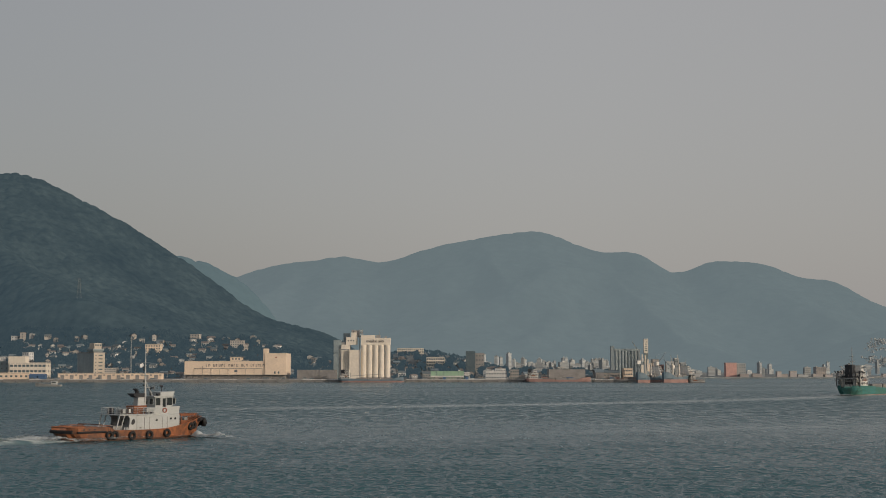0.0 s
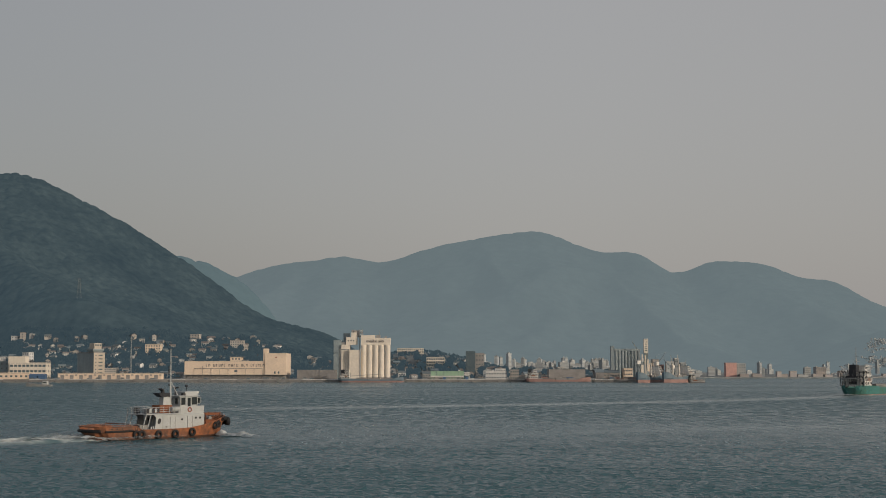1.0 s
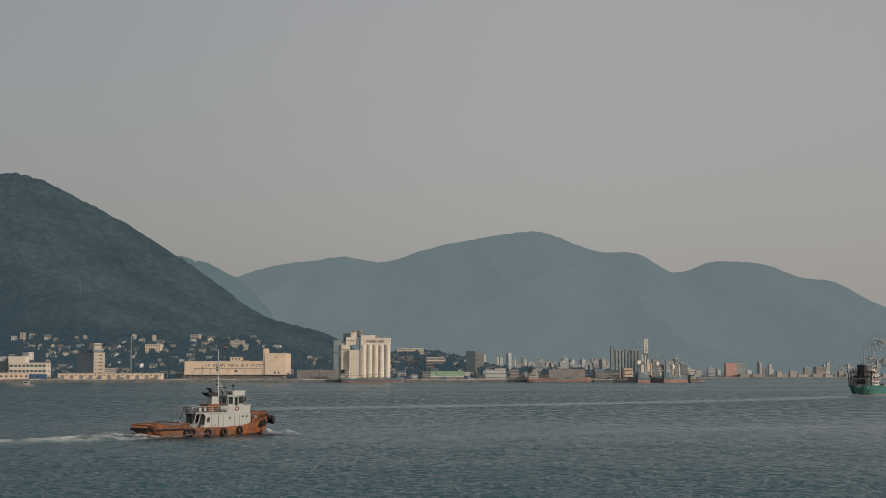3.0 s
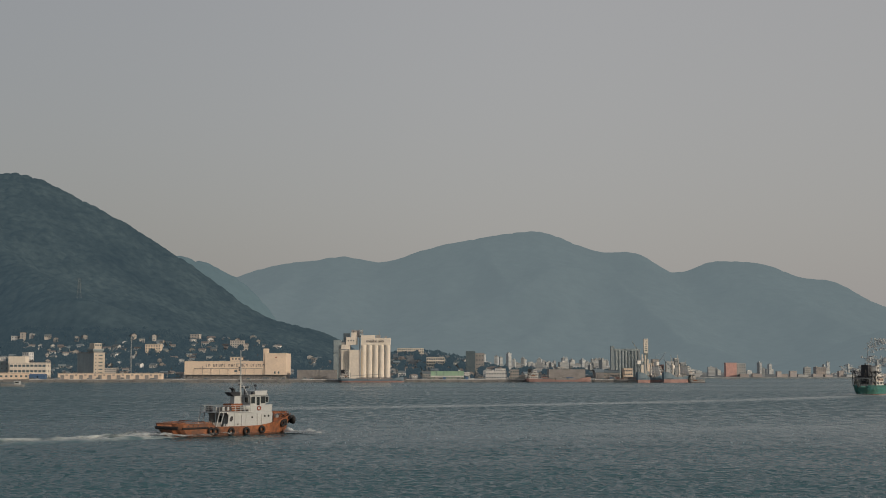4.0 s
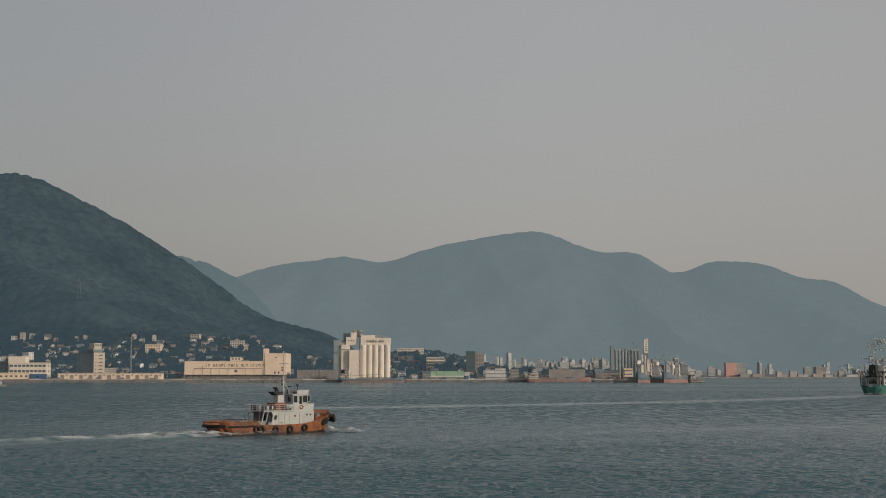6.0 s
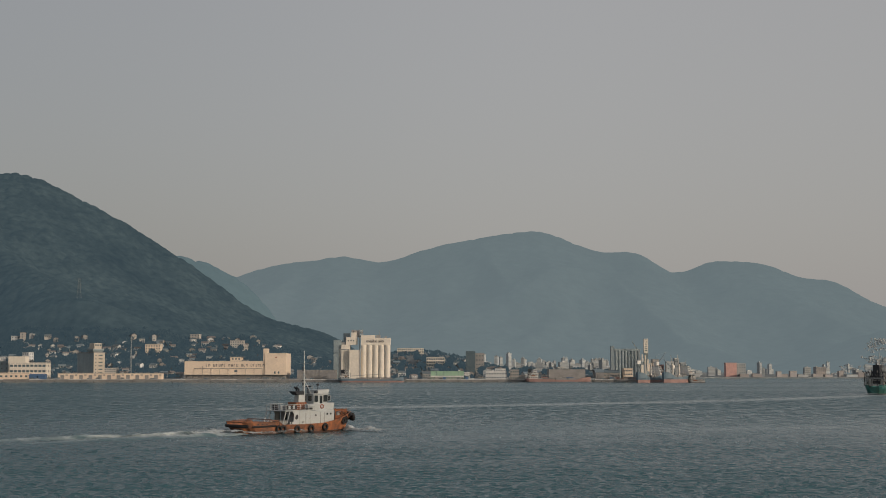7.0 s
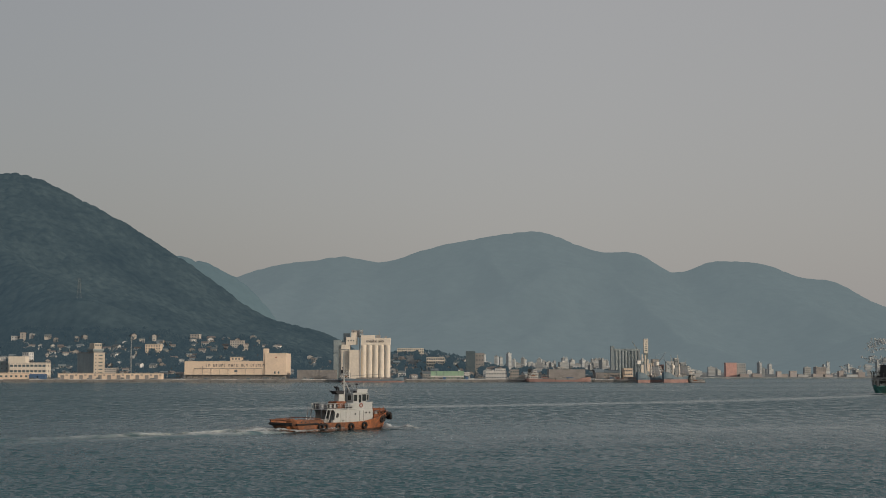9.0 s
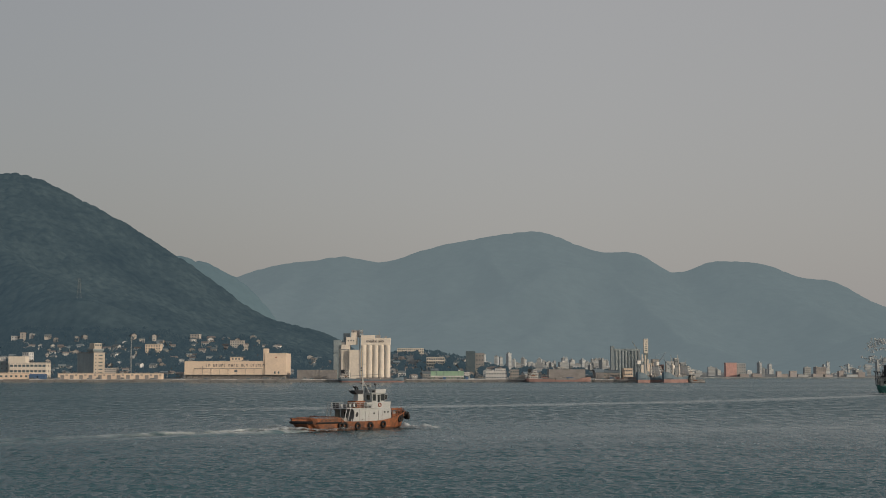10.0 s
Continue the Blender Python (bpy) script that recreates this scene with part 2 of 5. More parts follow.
# ---- mesh building ----
class Shape:
    """Collects faces of several materials for one mesh."""

    def __init__(self, *mats):
        self.v, self.f, self.k, self.mats, self.m = [], [], [], list(mats), 0

    def use(self, i):
        self.m = i
        return self

    def add(self, verts, faces):
        o = len(self.v)
        self.v += [tuple(p) for p in verts]
        self.f += [tuple(i + o for i in f) for f in faces]
        self.k += [self.m] * len(faces)
        return self

    def box(self, x0, x1, y0, y1, z0, z1, cut=0.0):
        """A box; cut bevels its upright edges and its top."""
        if not cut:
            vs = [(x, y, z) for z in (z0, z1) for x, y in ((x0, y0), (x1, y0), (x1, y1), (x0, y1))]
            return self.add(vs, [(3, 2, 1, 0), (4, 5, 6, 7), (0, 1, 5, 4), (1, 2, 6, 5), (2, 3, 7, 6), (3, 0, 4, 7)])
        c = cut
        ring = [(x0 + c, y0), (x1 - c, y0), (x1, y0 + c), (x1, y1 - c), (x1 - c, y1), (x0 + c, y1), (x0, y1 - c), (x0, y0 + c)]
        mx, my = (x0 + x1) / 2, (y0 + y1) / 2
        kx, ky = 1 - 2 * c / max(x1 - x0, 3 * c), 1 - 2 * c / max(y1 - y0, 3 * c)
        rings = [[(x, y, z0) for x, y in ring], [(x, y, z1 - c) for x, y in ring], [(mx + (x - mx) * kx, my + (y - my) * ky, z1) for x, y in ring]]
        return self.loft(rings, caps=True)

    def loft(self, rings, caps=True, closed=True):
        n, o = len(rings[0]), [p for r in rings for p in r]
        fs = []
        for j in range(len(rings) - 1):
            for i in range(n if closed else n - 1):
                a, b = j * n + i, j * n + (i + 1) % n
                fs.append((a, b, b + n, a + n))
        if caps:
            fs.append(tuple(reversed(range(n))))
            fs.append(tuple(range((len(rings) - 1) * n, len(rings) * n)))
        return self.add(o, fs)

    def tube(self, points, r, n=6, r1=None):
        """A round bar along points."""
        pts = [Vector(p) for p in points]
        rings = []
        for i, p in enumerate(pts):
            d = (pts[min(i + 1, len(pts) - 1)] - pts[max(i - 1, 0)]).normalized()
            side = d.cross(Vector((0, 0, 1)) if abs(d.z) < 0.9 else Vector((1, 0, 0))).normalized()
            up = side.cross(d)
            rr = r if r1 is None else r + (r1 - r) * i / max(1, len(pts) - 1)
            rings.append([p + (side * math.cos(a) + up * math.sin(a)) * rr for a in (2 * math.pi * k / n for k in range(n))])
        return self.loft(rings)

    def ring(self, centre, axis, R, r, n=14, k=7):
        """A torus round axis."""
        c, ax = Vector(centre), Vector(axis).normalized()
        s = ax.cross(Vector((0, 0, 1)) if abs(ax.z) < 0.9 else Vector((1, 0, 0))).normalized()
        u = s.cross(ax)
        rings = []
        for i in range(n + 1):
            a = 2 * math.pi * i / n
            d = s * math.cos(a) + u * math.sin(a)
            rings.append([c + d * (R + r * math.cos(b)) + ax * r * math.sin(b) for b in (2 * math.pi * j / k for j in range(k))])
        return self.loft(rings, caps=False)

    def mesh(self, name, smooth=False):
        me = bpy.data.meshes.new(name)
        me.from_pydata(self.v, [], self.f)
        for m in self.mats:
            me.materials.append(m)
        me.polygons.foreach_set("material_index", self.k)
        if smooth:
            me.polygons.foreach_set("use_smooth", [True] * len(self.f))
        me.update()
        return me


def part(name, shape, parent=None, label="", smooth=False, at=None):
    ob = new(name, shape.mesh(name, smooth))
    if parent:
        ob.parent = parent
    if at is not None:
        ob.matrix_basis = at
    return tagged(ob, label) if label else ob


def thing(name, label, category, m, group="", kind=""):
    ob = new(name)
    ob.matrix_basis = m
    return tagged(ob, label, category, group, kind)


def grid(name, X, Y, Z, material, smooth=True):
    """A sheet over arrays of equal shape."""
    r, c = X.shape
    me = bpy.data.meshes.new(name)
    idx = np.arange(r * c).reshape(r, c)
    quads = np.stack([idx[:-1, :-1], idx[:-1, 1:], idx[1:, 1:], idx[1:, :-1]], -1).reshape(-1, 4)
    me.vertices.add(r * c)
    me.vertices.foreach_set("co", np.stack([X, Y, Z], -1).astype(np.float32).ravel())
    me.loops.add(quads.size)
    me.loops.foreach_set("vertex_index", quads.astype(np.int32).ravel())
    me.polygons.add(len(quads))
    me.polygons.foreach_set("loop_start", np.arange(0, quads.size, 4, dtype=np.int32))
    me.materials.append(material)
    if smooth:
        me.polygons.foreach_set("use_smooth", np.ones(len(quads), bool))
    me.update(calc_edges=True)
    return new(name, me)


rng = np.random.default_rng(7)


def value_noise(X, Y, size, seed):
    """Smooth noise from 0 to 1 with cells of that size."""
    r = np.random.default_rng(seed)
    table = r.random((256, 256))
    u, v = X / size + 1000, Y / size + 1000
    i, j = np.floor(u).astype(int), np.floor(v).astype(int)
    a, b = u - i, v - j
    a, b = a * a * (3 - 2 * a), b * b * (3 - 2 * b)
    g = lambda p, q: table[p % 256, q % 256]
    return (g(i, j) * (1 - a) + g(i + 1, j) * a) * (1 - b) + (g(i, j + 1) * (1 - a) + g(i + 1, j + 1) * a) * b


def fractal(X, Y, size, seed, octaves=4):
    total, amp = 0, 0.5
    for k in range(octaves):
        total = total + amp * value_noise(X, Y, size / 2 ** k, seed + k)
        amp /= 2
    return total / (1 - 0.5 ** octaves)


# ---- the sea ----
def sea_sheet():
    inner = np.linspace(-20.5, 20.5, 640)
    outer_r = 21 + (180 - 21) * np.linspace(0, 1, 26)[1:] ** 1.4
    bearing = np.radians(np.concatenate([-outer_r[::-1], inner, outer_r]))
    # rows crowd together near the shore that the camera stands on
    fine = 1 / np.linspace(1 / 84, 1 / 1450, 1260)
    radius = np.concatenate([np.linspace(0.01, 76, 14), fine, np.geomspace(1500, 9000, 24)])
    R, B = np.meshgrid(radius, bearing, indexing="ij")
    X, Y = R * np.sin(B), R * np.cos(B)
    Z = np.zeros_like(X)
    r = np.random.default_rng(3)
    across = np.gradient(radius)[:, None]
    calm = fractal(X * 0.25, Y, 55, 21)
    # the quiet trail that the coaster has left, and an older fainter one
    trail = np.exp(-((Y - (366 + 0.62 * X + 0.0023 * X * X)) / 11.0) ** 2) * np.clip((X + 75) / 60, 0, 1) * (X < 190)
    old = np.exp(-((Y - (190 + 0.62 * X + 3 * np.sin(X / 17))) / 5.0) ** 2) * np.clip((X + 10) / 50, 0, 1) * 0.5
    far_calm = np.clip((Y - 330) / 700, 0, 1) * 0.1
    quiet = np.clip(np.maximum(trail, old) * (0.7 + 0.5 * fractal(X, Y, 14, 77)) + far_calm, 0, 1)
    amp = (0.55 + 0.9 * calm) * (1 - 0.8 * quiet) * (1 - 0.75 * np.clip((R - 430) / 320, 0, 1))
    for k in range(92):
        short = k < 60
        length = 0.30 * (1.0 / 0.30) ** r.random() if short else 1.0 * (3.6 / 1.0) ** r.random()
        turn = radians(r.normal(96, 26 if short else 20))
        w = 2 * math.pi / length
        keep = np.clip((length / (2.2 * across)) - 0.7, 0, 1)
        a = 0.0125 * length if short else 0.0030 * length
        ph = w * (X * math.cos(turn) + Y * math.sin(turn)) + r.random() * 6.283
        Z += keep * a * 0.9 * (np.exp(0.9 * np.sin(ph)) - 1.21)
    Z *= amp
    Z[:, -1] = Z[:, 0]
    ob = grid("sea", X, Y, Z, M["water"])
    at = ob.data.attributes.new("ruffle", "FLOAT", "POINT")
    at.data.foreach_set("value", amp.astype(np.float32).ravel())
    at = ob.data.attributes.new("open_water", "FLOAT", "POINT")
    at.data.foreach_set("value", np.clip((R - 110) / 190, 0, 1).astype(np.float32).ravel())
    at = ob.data.attributes.new("froth", "FLOAT", "POINT")
    at.data.foreach_set("value", (np.clip(trail * 1.1 + old * 0.5, 0, 1) * (0.45 + 1.1 * fractal(X * 0.5, Y, 9, 87))).astype(np.float32).ravel())
    at = ob.data.attributes.new("small_waves", "FLOAT", "POINT")
    at.data.foreach_set("value", np.clip(0.14 + 0.27 * np.clip((R - 95) / 300, 0, 1) + 0.26 * (0.5 * fractal(X * 0.12, Y * 0.5, 40, 57) + 0.5 * fractal(X, Y * 0.7, 14, 59) - 0.5) * np.clip((R - 120) / 250, 0, 1) - 0.06 * trail - 0.09 * np.clip((R - 480) / 300, 0, 1), 0.12, 0.50).astype(np.float32).ravel())
    return tagged(ob, "choppy grey-green sea of a wide strait", "sea", kind="structure")


sea = sea_sheet()


# ---- land and hills ----
def bumps(X, start, step, heights):
    z = 0
    for i, h in enumerate(heights):
        z = z + h * np.exp(-((X - start - i * step) / step) ** 2)
    return z


def canopy(X, Y, size, height, seed):
    """Rounded tree crowns of uneven height, one to a cell."""
    r = np.random.default_rng(seed)
    jx, jy, tall = r.random((128, 128)), r.random((128, 128)), r.random((128, 128))
    u, v = X / size + 500, Y / size + 500
    i, j = np.floor(u).astype(int), np.floor(v).astype(int)
    best = np.zeros_like(X)
    for di in (-1, 0, 1):
        for dj in (-1, 0, 1):
            p, q = (i + di) % 128, (j + dj) % 128
            d2 = (u - i - di - jx[p, q]) ** 2 + (v - j - dj - jy[p, q]) ** 2
            best = np.maximum(best, (0.5 + 0.5 * tall[p, q]) * np.sqrt(np.clip(1 - d2 / 0.75, 0, 1)))
    return height * best


def near_hill_height(X, Y):
    ridge = bumps(X, -874.6, 67.9, (268, 184, 212, 192, 171, 154, 124, 106, 67, 54, 53, 22)) - 9
    t = np.clip((Y - 1340) / (2300 - 1340), 0, 1.6)
    rise = np.where(t < 1, t ** 1.3, 1 - 0.8 * (t - 1))
    z = ridge * rise
    # gullies and spurs below the ridge
    fold = np.abs(fractal(X + 0.5 * Y, Y * 0.45, 240, 5, 3) - 0.5) * 2
    z = z - ridge * 0.30 * fold * np.clip(t * (1 - t) * 4, 0, 1)
    # the gentle bench on which the upper town stands
    bench = 47 * np.clip((Y - 1350) / 240, 0, 1) ** 1.1 * np.clip((-70 - X) / 150, 0, 1)
    z = np.maximum(z, bench)
    # the nearer spur that runs down to the town
    s = np.clip((Y - 1490) / (1930 - 1490), 0, 1.15)
    line = -345 - 330 * s
    spur = (60 + 150 * s ** 0.9) * np.exp(-((X - line) / 125) ** 2) * np.clip(s * 4, 0, 1)
    return np.maximum(z, 0.75 * spur + 0.35 * z) - 1


def near_hill():
    x, y = np.arange(-1000, -60, 2.6), np.concatenate([np.arange(1345, 2330, 2.6), np.arange(2345, 2900, 40.0)])
    Y, X = np.meshgrid(y, x, indexing="ij")
    Z = near_hill_height(X, Y) + (canopy(X, Y, 10.5, 6.5, 31) - 3.0) * np.clip((Y - 1560) / 120, 0.15, 1)
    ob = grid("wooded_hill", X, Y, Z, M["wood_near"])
    return tagged(ob, "steep dark wooded hill above the harbour town", "hill", kind="structure")


def second_ridge():
    x, y = np.arange(-900, -250, 8.0), np.concatenate([np.arange(2400, 2960, 12.0), np.arange(2980, 3300, 50)])
    Y, X = np.meshgrid(y, x, indexing="ij")
    ridge = bumps(X, -734, 88.6, (244, 144, 152, 131, 102)) * np.clip((-285 - X) / 60, 0, 1)
    t = np.clip((Y - 2400) / 500, 0, 1.8)
    Z = ridge * np.where(t < 1, t, 1 - 0.6 * (t - 1)) + canopy(X, Y, 14, 10, 41) - 8
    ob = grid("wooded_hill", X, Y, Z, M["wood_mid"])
    return tagged(ob, "hazy wooded ridge behind the hill", "hill", kind="structure")


def far_range():
    x, y = np.arange(-900, 1720, 9.0), np.concatenate([np.arange(2900, 4360, 11.0), np.arange(4380, 4700, 60)])
    Y, X = np.meshgrid(y, x, indexing="ij")
    ridge = bumps(X, -814.4, 102.9, (183, 161, 189, 206, 203, 227, 187, 227, 236, 248, 257, 267, 237, 209, 245, 153, 219, 200, 210, 161, 187, 126, 114, 132)) - 7
    t = np.clip((Y - 2900) / 1400, 0, 1.4)
    fold = np.abs(fractal(X, Y * 0.5, 420, 61, 4) - 0.5) * 2
    Z = ridge * (np.where(t < 1, t ** 1.15, 1 - 0.7 * (t - 1)) - 0.25 * fold * np.clip(t * (1 - t) * 4, 0, 1)) + canopy(X, Y, 24, 5, 71) + 1
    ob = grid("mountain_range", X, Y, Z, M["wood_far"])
    return tagged(ob, "blue-grey forested mountains in the evening haze", "mountain", kind="structure")


def bay_slope_height(X, Y):
    return 92 * np.exp(-((X - 915) / 200) ** 2 - ((Y - 2720) / 260) ** 2) - 3


def bay_slope():
    x, y = np.arange(560, 1500, 9.0), np.arange(2200, 3300, 18.0)
    Y, X = np.meshgrid(y, x, indexing="ij")
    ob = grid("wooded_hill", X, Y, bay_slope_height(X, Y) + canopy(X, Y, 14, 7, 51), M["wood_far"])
    return tagged(ob, "hazy wooded slope at the far end of the bay", "hill", kind="structure")


near_hill()
bay_slope()
second_ridge()
far_range()


def coast_front(X):
    """How far off the quay stands at X."""
    return np.where(X < 236, 1258.0, 1258 + 880 * np.clip((X - 236) / 60, 0, 1) ** 0.8)


def land_height(X, Y):
    """The harbour flat, the low town hill behind it and the slope at the far end of the bay."""
    S = np.clip(Y - coast_front(X), 0, 1e9)
    z = 2.3 + np.clip(S - 60, 0, 500) * 0.012 + np.clip((S - 40) / 40, 0, 1) * 2.0 * fractal(X, Y, 60, 91)
    z = z + 27 * np.exp(-((X + 30) / 85) ** 2 - ((Y - 1530) / 110) ** 2)
    return z


def ground_at(x, y):
    X, Y = np.array([float(x)]), np.array([float(y)])
    z = float(land_height(X, Y)[0])
    if x > 600 and y > 2200:
        z = max(z, float(bay_slope_height(X, Y)[0]) + 5)
    return max(z, float(near_hill_height(X, Y)[0]) + 2.0) if y > 1346 and x < -70 else z


def land():
    x = np.concatenate([np.arange(-1500, 200, 25.0), np.arange(200, 320, 4.0), np.arange(320, 1900, 30.0)])
    s = np.concatenate([[0, 0.5], np.geomspace(8, 3300, 40)])
    S, X = np.meshgrid(s, x, indexing="ij")
    Y = coast_front(X) + S
    Z = np.where(S < 0.2, -2.0, land_height(X, Y))
    ob = grid("ground", X, Y, Z, M["ground"], smooth=False)
    return tagged(ob, "low harbour land behind the quay", "ground", kind="structure")


land()


# ---- the tug ----
def lerp_table(x, xs, ys):
    return float(np.interp(x, xs, ys))


def tug_breadth(x):
    return lerp_table(x, (-11.2, -10.9, -10.2, -9, -6, 0, 4, 6.5, 8.2, 9.6, 10.6, 11.1), (1.9, 2.5, 2.95, 3.2, 3.35, 3.4, 3.35, 2.95, 2.35, 1.6, 0.85, 0.25))


def tug_top(x):
    return lerp_table(x, (-11.2, -9, -5.6, -4.9, 0, 3, 5.5, 8, 10, 11.1), (1.95, 1.9, 1.85, 1.3, 1.22, 1.3, 1.65, 2.2, 2.65, 2.85))


def rail(parent, points, height, name="railing", bars=3, gap=0.9, r=0.03, material="white"):
    """Posts and bars along points."""
    s = Shape(M[material])
    pts = [Vector(p) for p in points]
    for k in range(bars):
        dz = Vector((0, 0, height * (k + 1) / bars))
        s.tube([p + dz for p in pts], r, 5)
    for a, b in zip(pts, pts[1:]):
        n = max(1, int((b - a).length / gap))
        for i in range(n + 1):
            q = a.lerp(b, i / n)
            s.tube([q, q + Vector((0, 0, height))], r * 1.2, 5)
    return part(name, s, parent)


def pane(parent, centre, u, v, name="window", material="glass", frame_material="white", proud=0.05, border=0.07):
    """A window with a raised frame: half-width vector u, half-height vector v."""
    c, u, v = Vector(centre), Vector(u), Vector(v)
    n = u.cross(v).normalized()
    s = Shape(M[frame_material], M[material])
    bu, bv = u.normalized() * border, v.normalized() * border
    o = [c - u - bu - v - bv, c + u + bu - v - bv, c + u + bu + v + bv, c - u - bu + v + bv]
    i = [c - u - v, c + u - v, c + u + v, c - u + v]
    vs = o + [p + n * proud for p in o] + [p + n * proud for p in i] + [p + n * 0.012 for p in i]
    fs = []
    for k in range(4):
        j = (k + 1) % 4
        fs += [(k, j, j + 4, k + 4), (k + 4, j + 4, j + 8, k + 8), (k + 8, j + 8, j + 12, k + 12)]
    s.add(vs, fs)
    s.use(1).add([p + n * 0.012 for p in i], [(0, 1, 2, 3)])
    return part(name, s, parent)


def tug_boat():
    tug = thing("tugboat", "orange-hulled harbour tug with white deckhouse under way", "tugboat", pose(0, 0, 0))
    xs = [-11.2, -10.9, -10.2, -9, -7.5, -6, -5.6, -4.9, -3, -1, 1, 3, 4.5, 6, 7.2, 8.4, 9.5, 10.4, 10.9, 11.1]
    s = Shape(M["hull_orange"], M["boot"])
    rings = []
    for x in xs:
        b, top = tug_breadth(x), tug_top(x)
        bow = max(0, (x - 4) / 7.1)
        wl = b * (0.93 - 0.38 * bow)
        rake = 1.1 * bow * bow
        stern = -1.7 * max(0, (-8.0 - x) / 3.2) ** 1.3
        half = [(x - rake * 1.4 - stern * 1.2, wl * 0.55, -1.5), (x - rake - stern, wl, -0.1), (x - rake * 0.85 - stern * 0.85, wl + (b - wl) * 0.25, 0.22), (x - rake * 0.4 - stern * 0.2, wl + (b - wl) * 0.7, 0.22 + (top - 0.22) * 0.55),
                (x, b, top), (x, max(0.02, b - 0.14), top + 0.02), (x, max(0.01, b - 0.2), top - 0.75)]
        rings.append(half + [(p[0], -p[1], p[2]) for p in reversed(half)])
    n = len(rings[0])
    vs = [p for r in rings for p in r]
    hull_faces, boot_faces = [], []
    for j in range(len(rings) - 1):
        for i in range(n):
            f = (j * n + (i + 1) % n, j * n + i, (j + 1) * n + i, (j + 1) * n + (i + 1) % n)
            (boot_faces if i in (0, 1, n - 3, n - 2, n - 1) else hull_faces).append(f)
    # n-1 closes the keel, 6 is the deck
    hull_faces += [tuple(range(n)), tuple(reversed(range((len(rings) - 1) * n, len(rings) * n)))]
    s.add(vs, hull_faces)
    s.use(1)
    s.f += boot_faces
    s.k += [1] * len(boot_faces)
    part("hull", s, tug, "rust-streaked orange steel hull")
    cap = Shape(M["hull_orange"])
    for side in (-1, 1):
        cap.tube([(x, side * (tug_breadth(x) - 0.06), tug_top(x) + 0.02) for x in xs], 0.09, 6)
    cap.tube([(-11.2, -1.9, 1.97), (-11.25, 0, 1.97), (-11.2, 1.9, 1.97)], 0.1, 6)
    part("bulwark_rail", cap, tug)
    deck = Shape(M["deck_orange"])
    dx = [x for x in xs if x < 10.5]
    deck.loft([[(x, -(tug_breadth(x) - 0.2), tug_top(x) - 0.72), (x, 0, tug_top(x) - 0.66), (x, tug_breadth(x) - 0.2, tug_top(x) - 0.72)] for x in dx], caps=False, closed=False)
    part("deck", deck, tug)
    # rubbing strakes
    for side in (-1, 1):
        st = Shape(M["rubber"])
        st.tube([(x, side * (tug_breadth(x) * 0.985 + 0.03), 1.25) for x in (-10.2, -9.7, -9, -7.5, -6.2)], 0.15, 8)
        part("rubbing_strake", st, tug, "black rubber strake")
    st = Shape(M["rubber"])
    st.tube([(-10.75, -2.6, 1.35), (-11.2, -1.9, 1.35), (-11.35, 0, 1.35), (-11.2, 1.9, 1.35), (-10.75, 2.6, 1.35)], 0.24, 8)
    part("stern_fender", st, tug, "black rubber stern fender")
    for side in (-1, 1):
        low = Shape(M["hull_orange"])
        low.tube([(x, side * (tug_breadth(x) * 0.955 + 0.02), 0.45) for x in (-8, -6, -3, 0, 3, 5)], 0.1, 6)
        part("hull_strake", low, tug)

    # tyres along both sides
    for x, z in ((-5.75, 0.78), (-4.95, 0.74), (-2.3, 0.62), (0.4, 0.6), (3.2, 0.75), (7.8, 1.5), (8.6, 1.65)):
        for side in (-1, 1):
            b = tug_breadth(x) - (0.12 if x < 5 else 0.28)
            slope = (tug_breadth(x + 0.3) - tug_breadth(x - 0.3)) / 0.6
            t = Shape(M["rubber"])
            t.ring((x, side * (b + 0.2), z), (-slope, side, 0), 0.40, 0.19)
            tyre = part("tyre_fender", t, tug, "black tyre fender on chains", True)
            for dx_ in (-0.15, 0.15):
                ch = Shape(M["black"])
                ch.tube([(x + dx_, side * (b + 0.17), z + 0.42), (x + dx_, side * (tug_breadth(x) - 0.03), tug_top(x) - 0.02)], 0.03, 5)
                part("chain", ch, tyre)
    for side in (-0.85, 0.0, 0.85):
        t = Shape(M["rubber"])
        x0 = 11.0 - abs(side) * 0.55
        t.ring((x0 + 0.6, side, 1.95), (1, side * 0.8, 0.12), 0.46, 0.27)
        part("bow_fender", t, tug, "thick black bow tyre fender", True)
    bowpad = Shape(M["rubber"])
    bowpad.tube([(9.6, -1.75, 2.35), (10.5, -1.05, 2.45), (11.15, 0, 2.5), (10.5, 1.05, 2.45), (9.6, 1.75, 2.35)], 0.28, 8)
    part("bow_fender", bowpad, tug, "black rubber bow roll")

    fore = Shape(M["deck_orange"], M["black"])
    outer = [(6.5, 2.1), (8.0, 1.75), (9.3, 1.2), (10.1, 0.5)]
    ring_xy = [(x, -y) for x, y in outer] + [(x, y) for x, y in reversed(outer)]
    for z0, z1 in ((1.6, 2.4), (3.05, 3.3)):
        fore.loft([[(x, y, z) for x, y in ring_xy] for z in (z0, z1)], caps=False, closed=False)
        fore.loft([[(x - 0.1, y * 0.94, z) for x, y in ring_xy] for z in (z1, z0)], caps=False, closed=False)
    for x, y in ring_xy:
        fore.tube([(x - 0.05, y * 0.97, 1.6), (x - 0.05, y * 0.97, 3.42)], 0.07, 5)
    part("bow_bulwark", fore, tug, "orange inner bow bulwark with open slots")
    # deckhouse with a sheer front and an open shelter aft
    h = Shape(M["white"])
    h.box(-0.9, 6.1, -2.25, 2.25, 0.5, 3.45, 0.12)
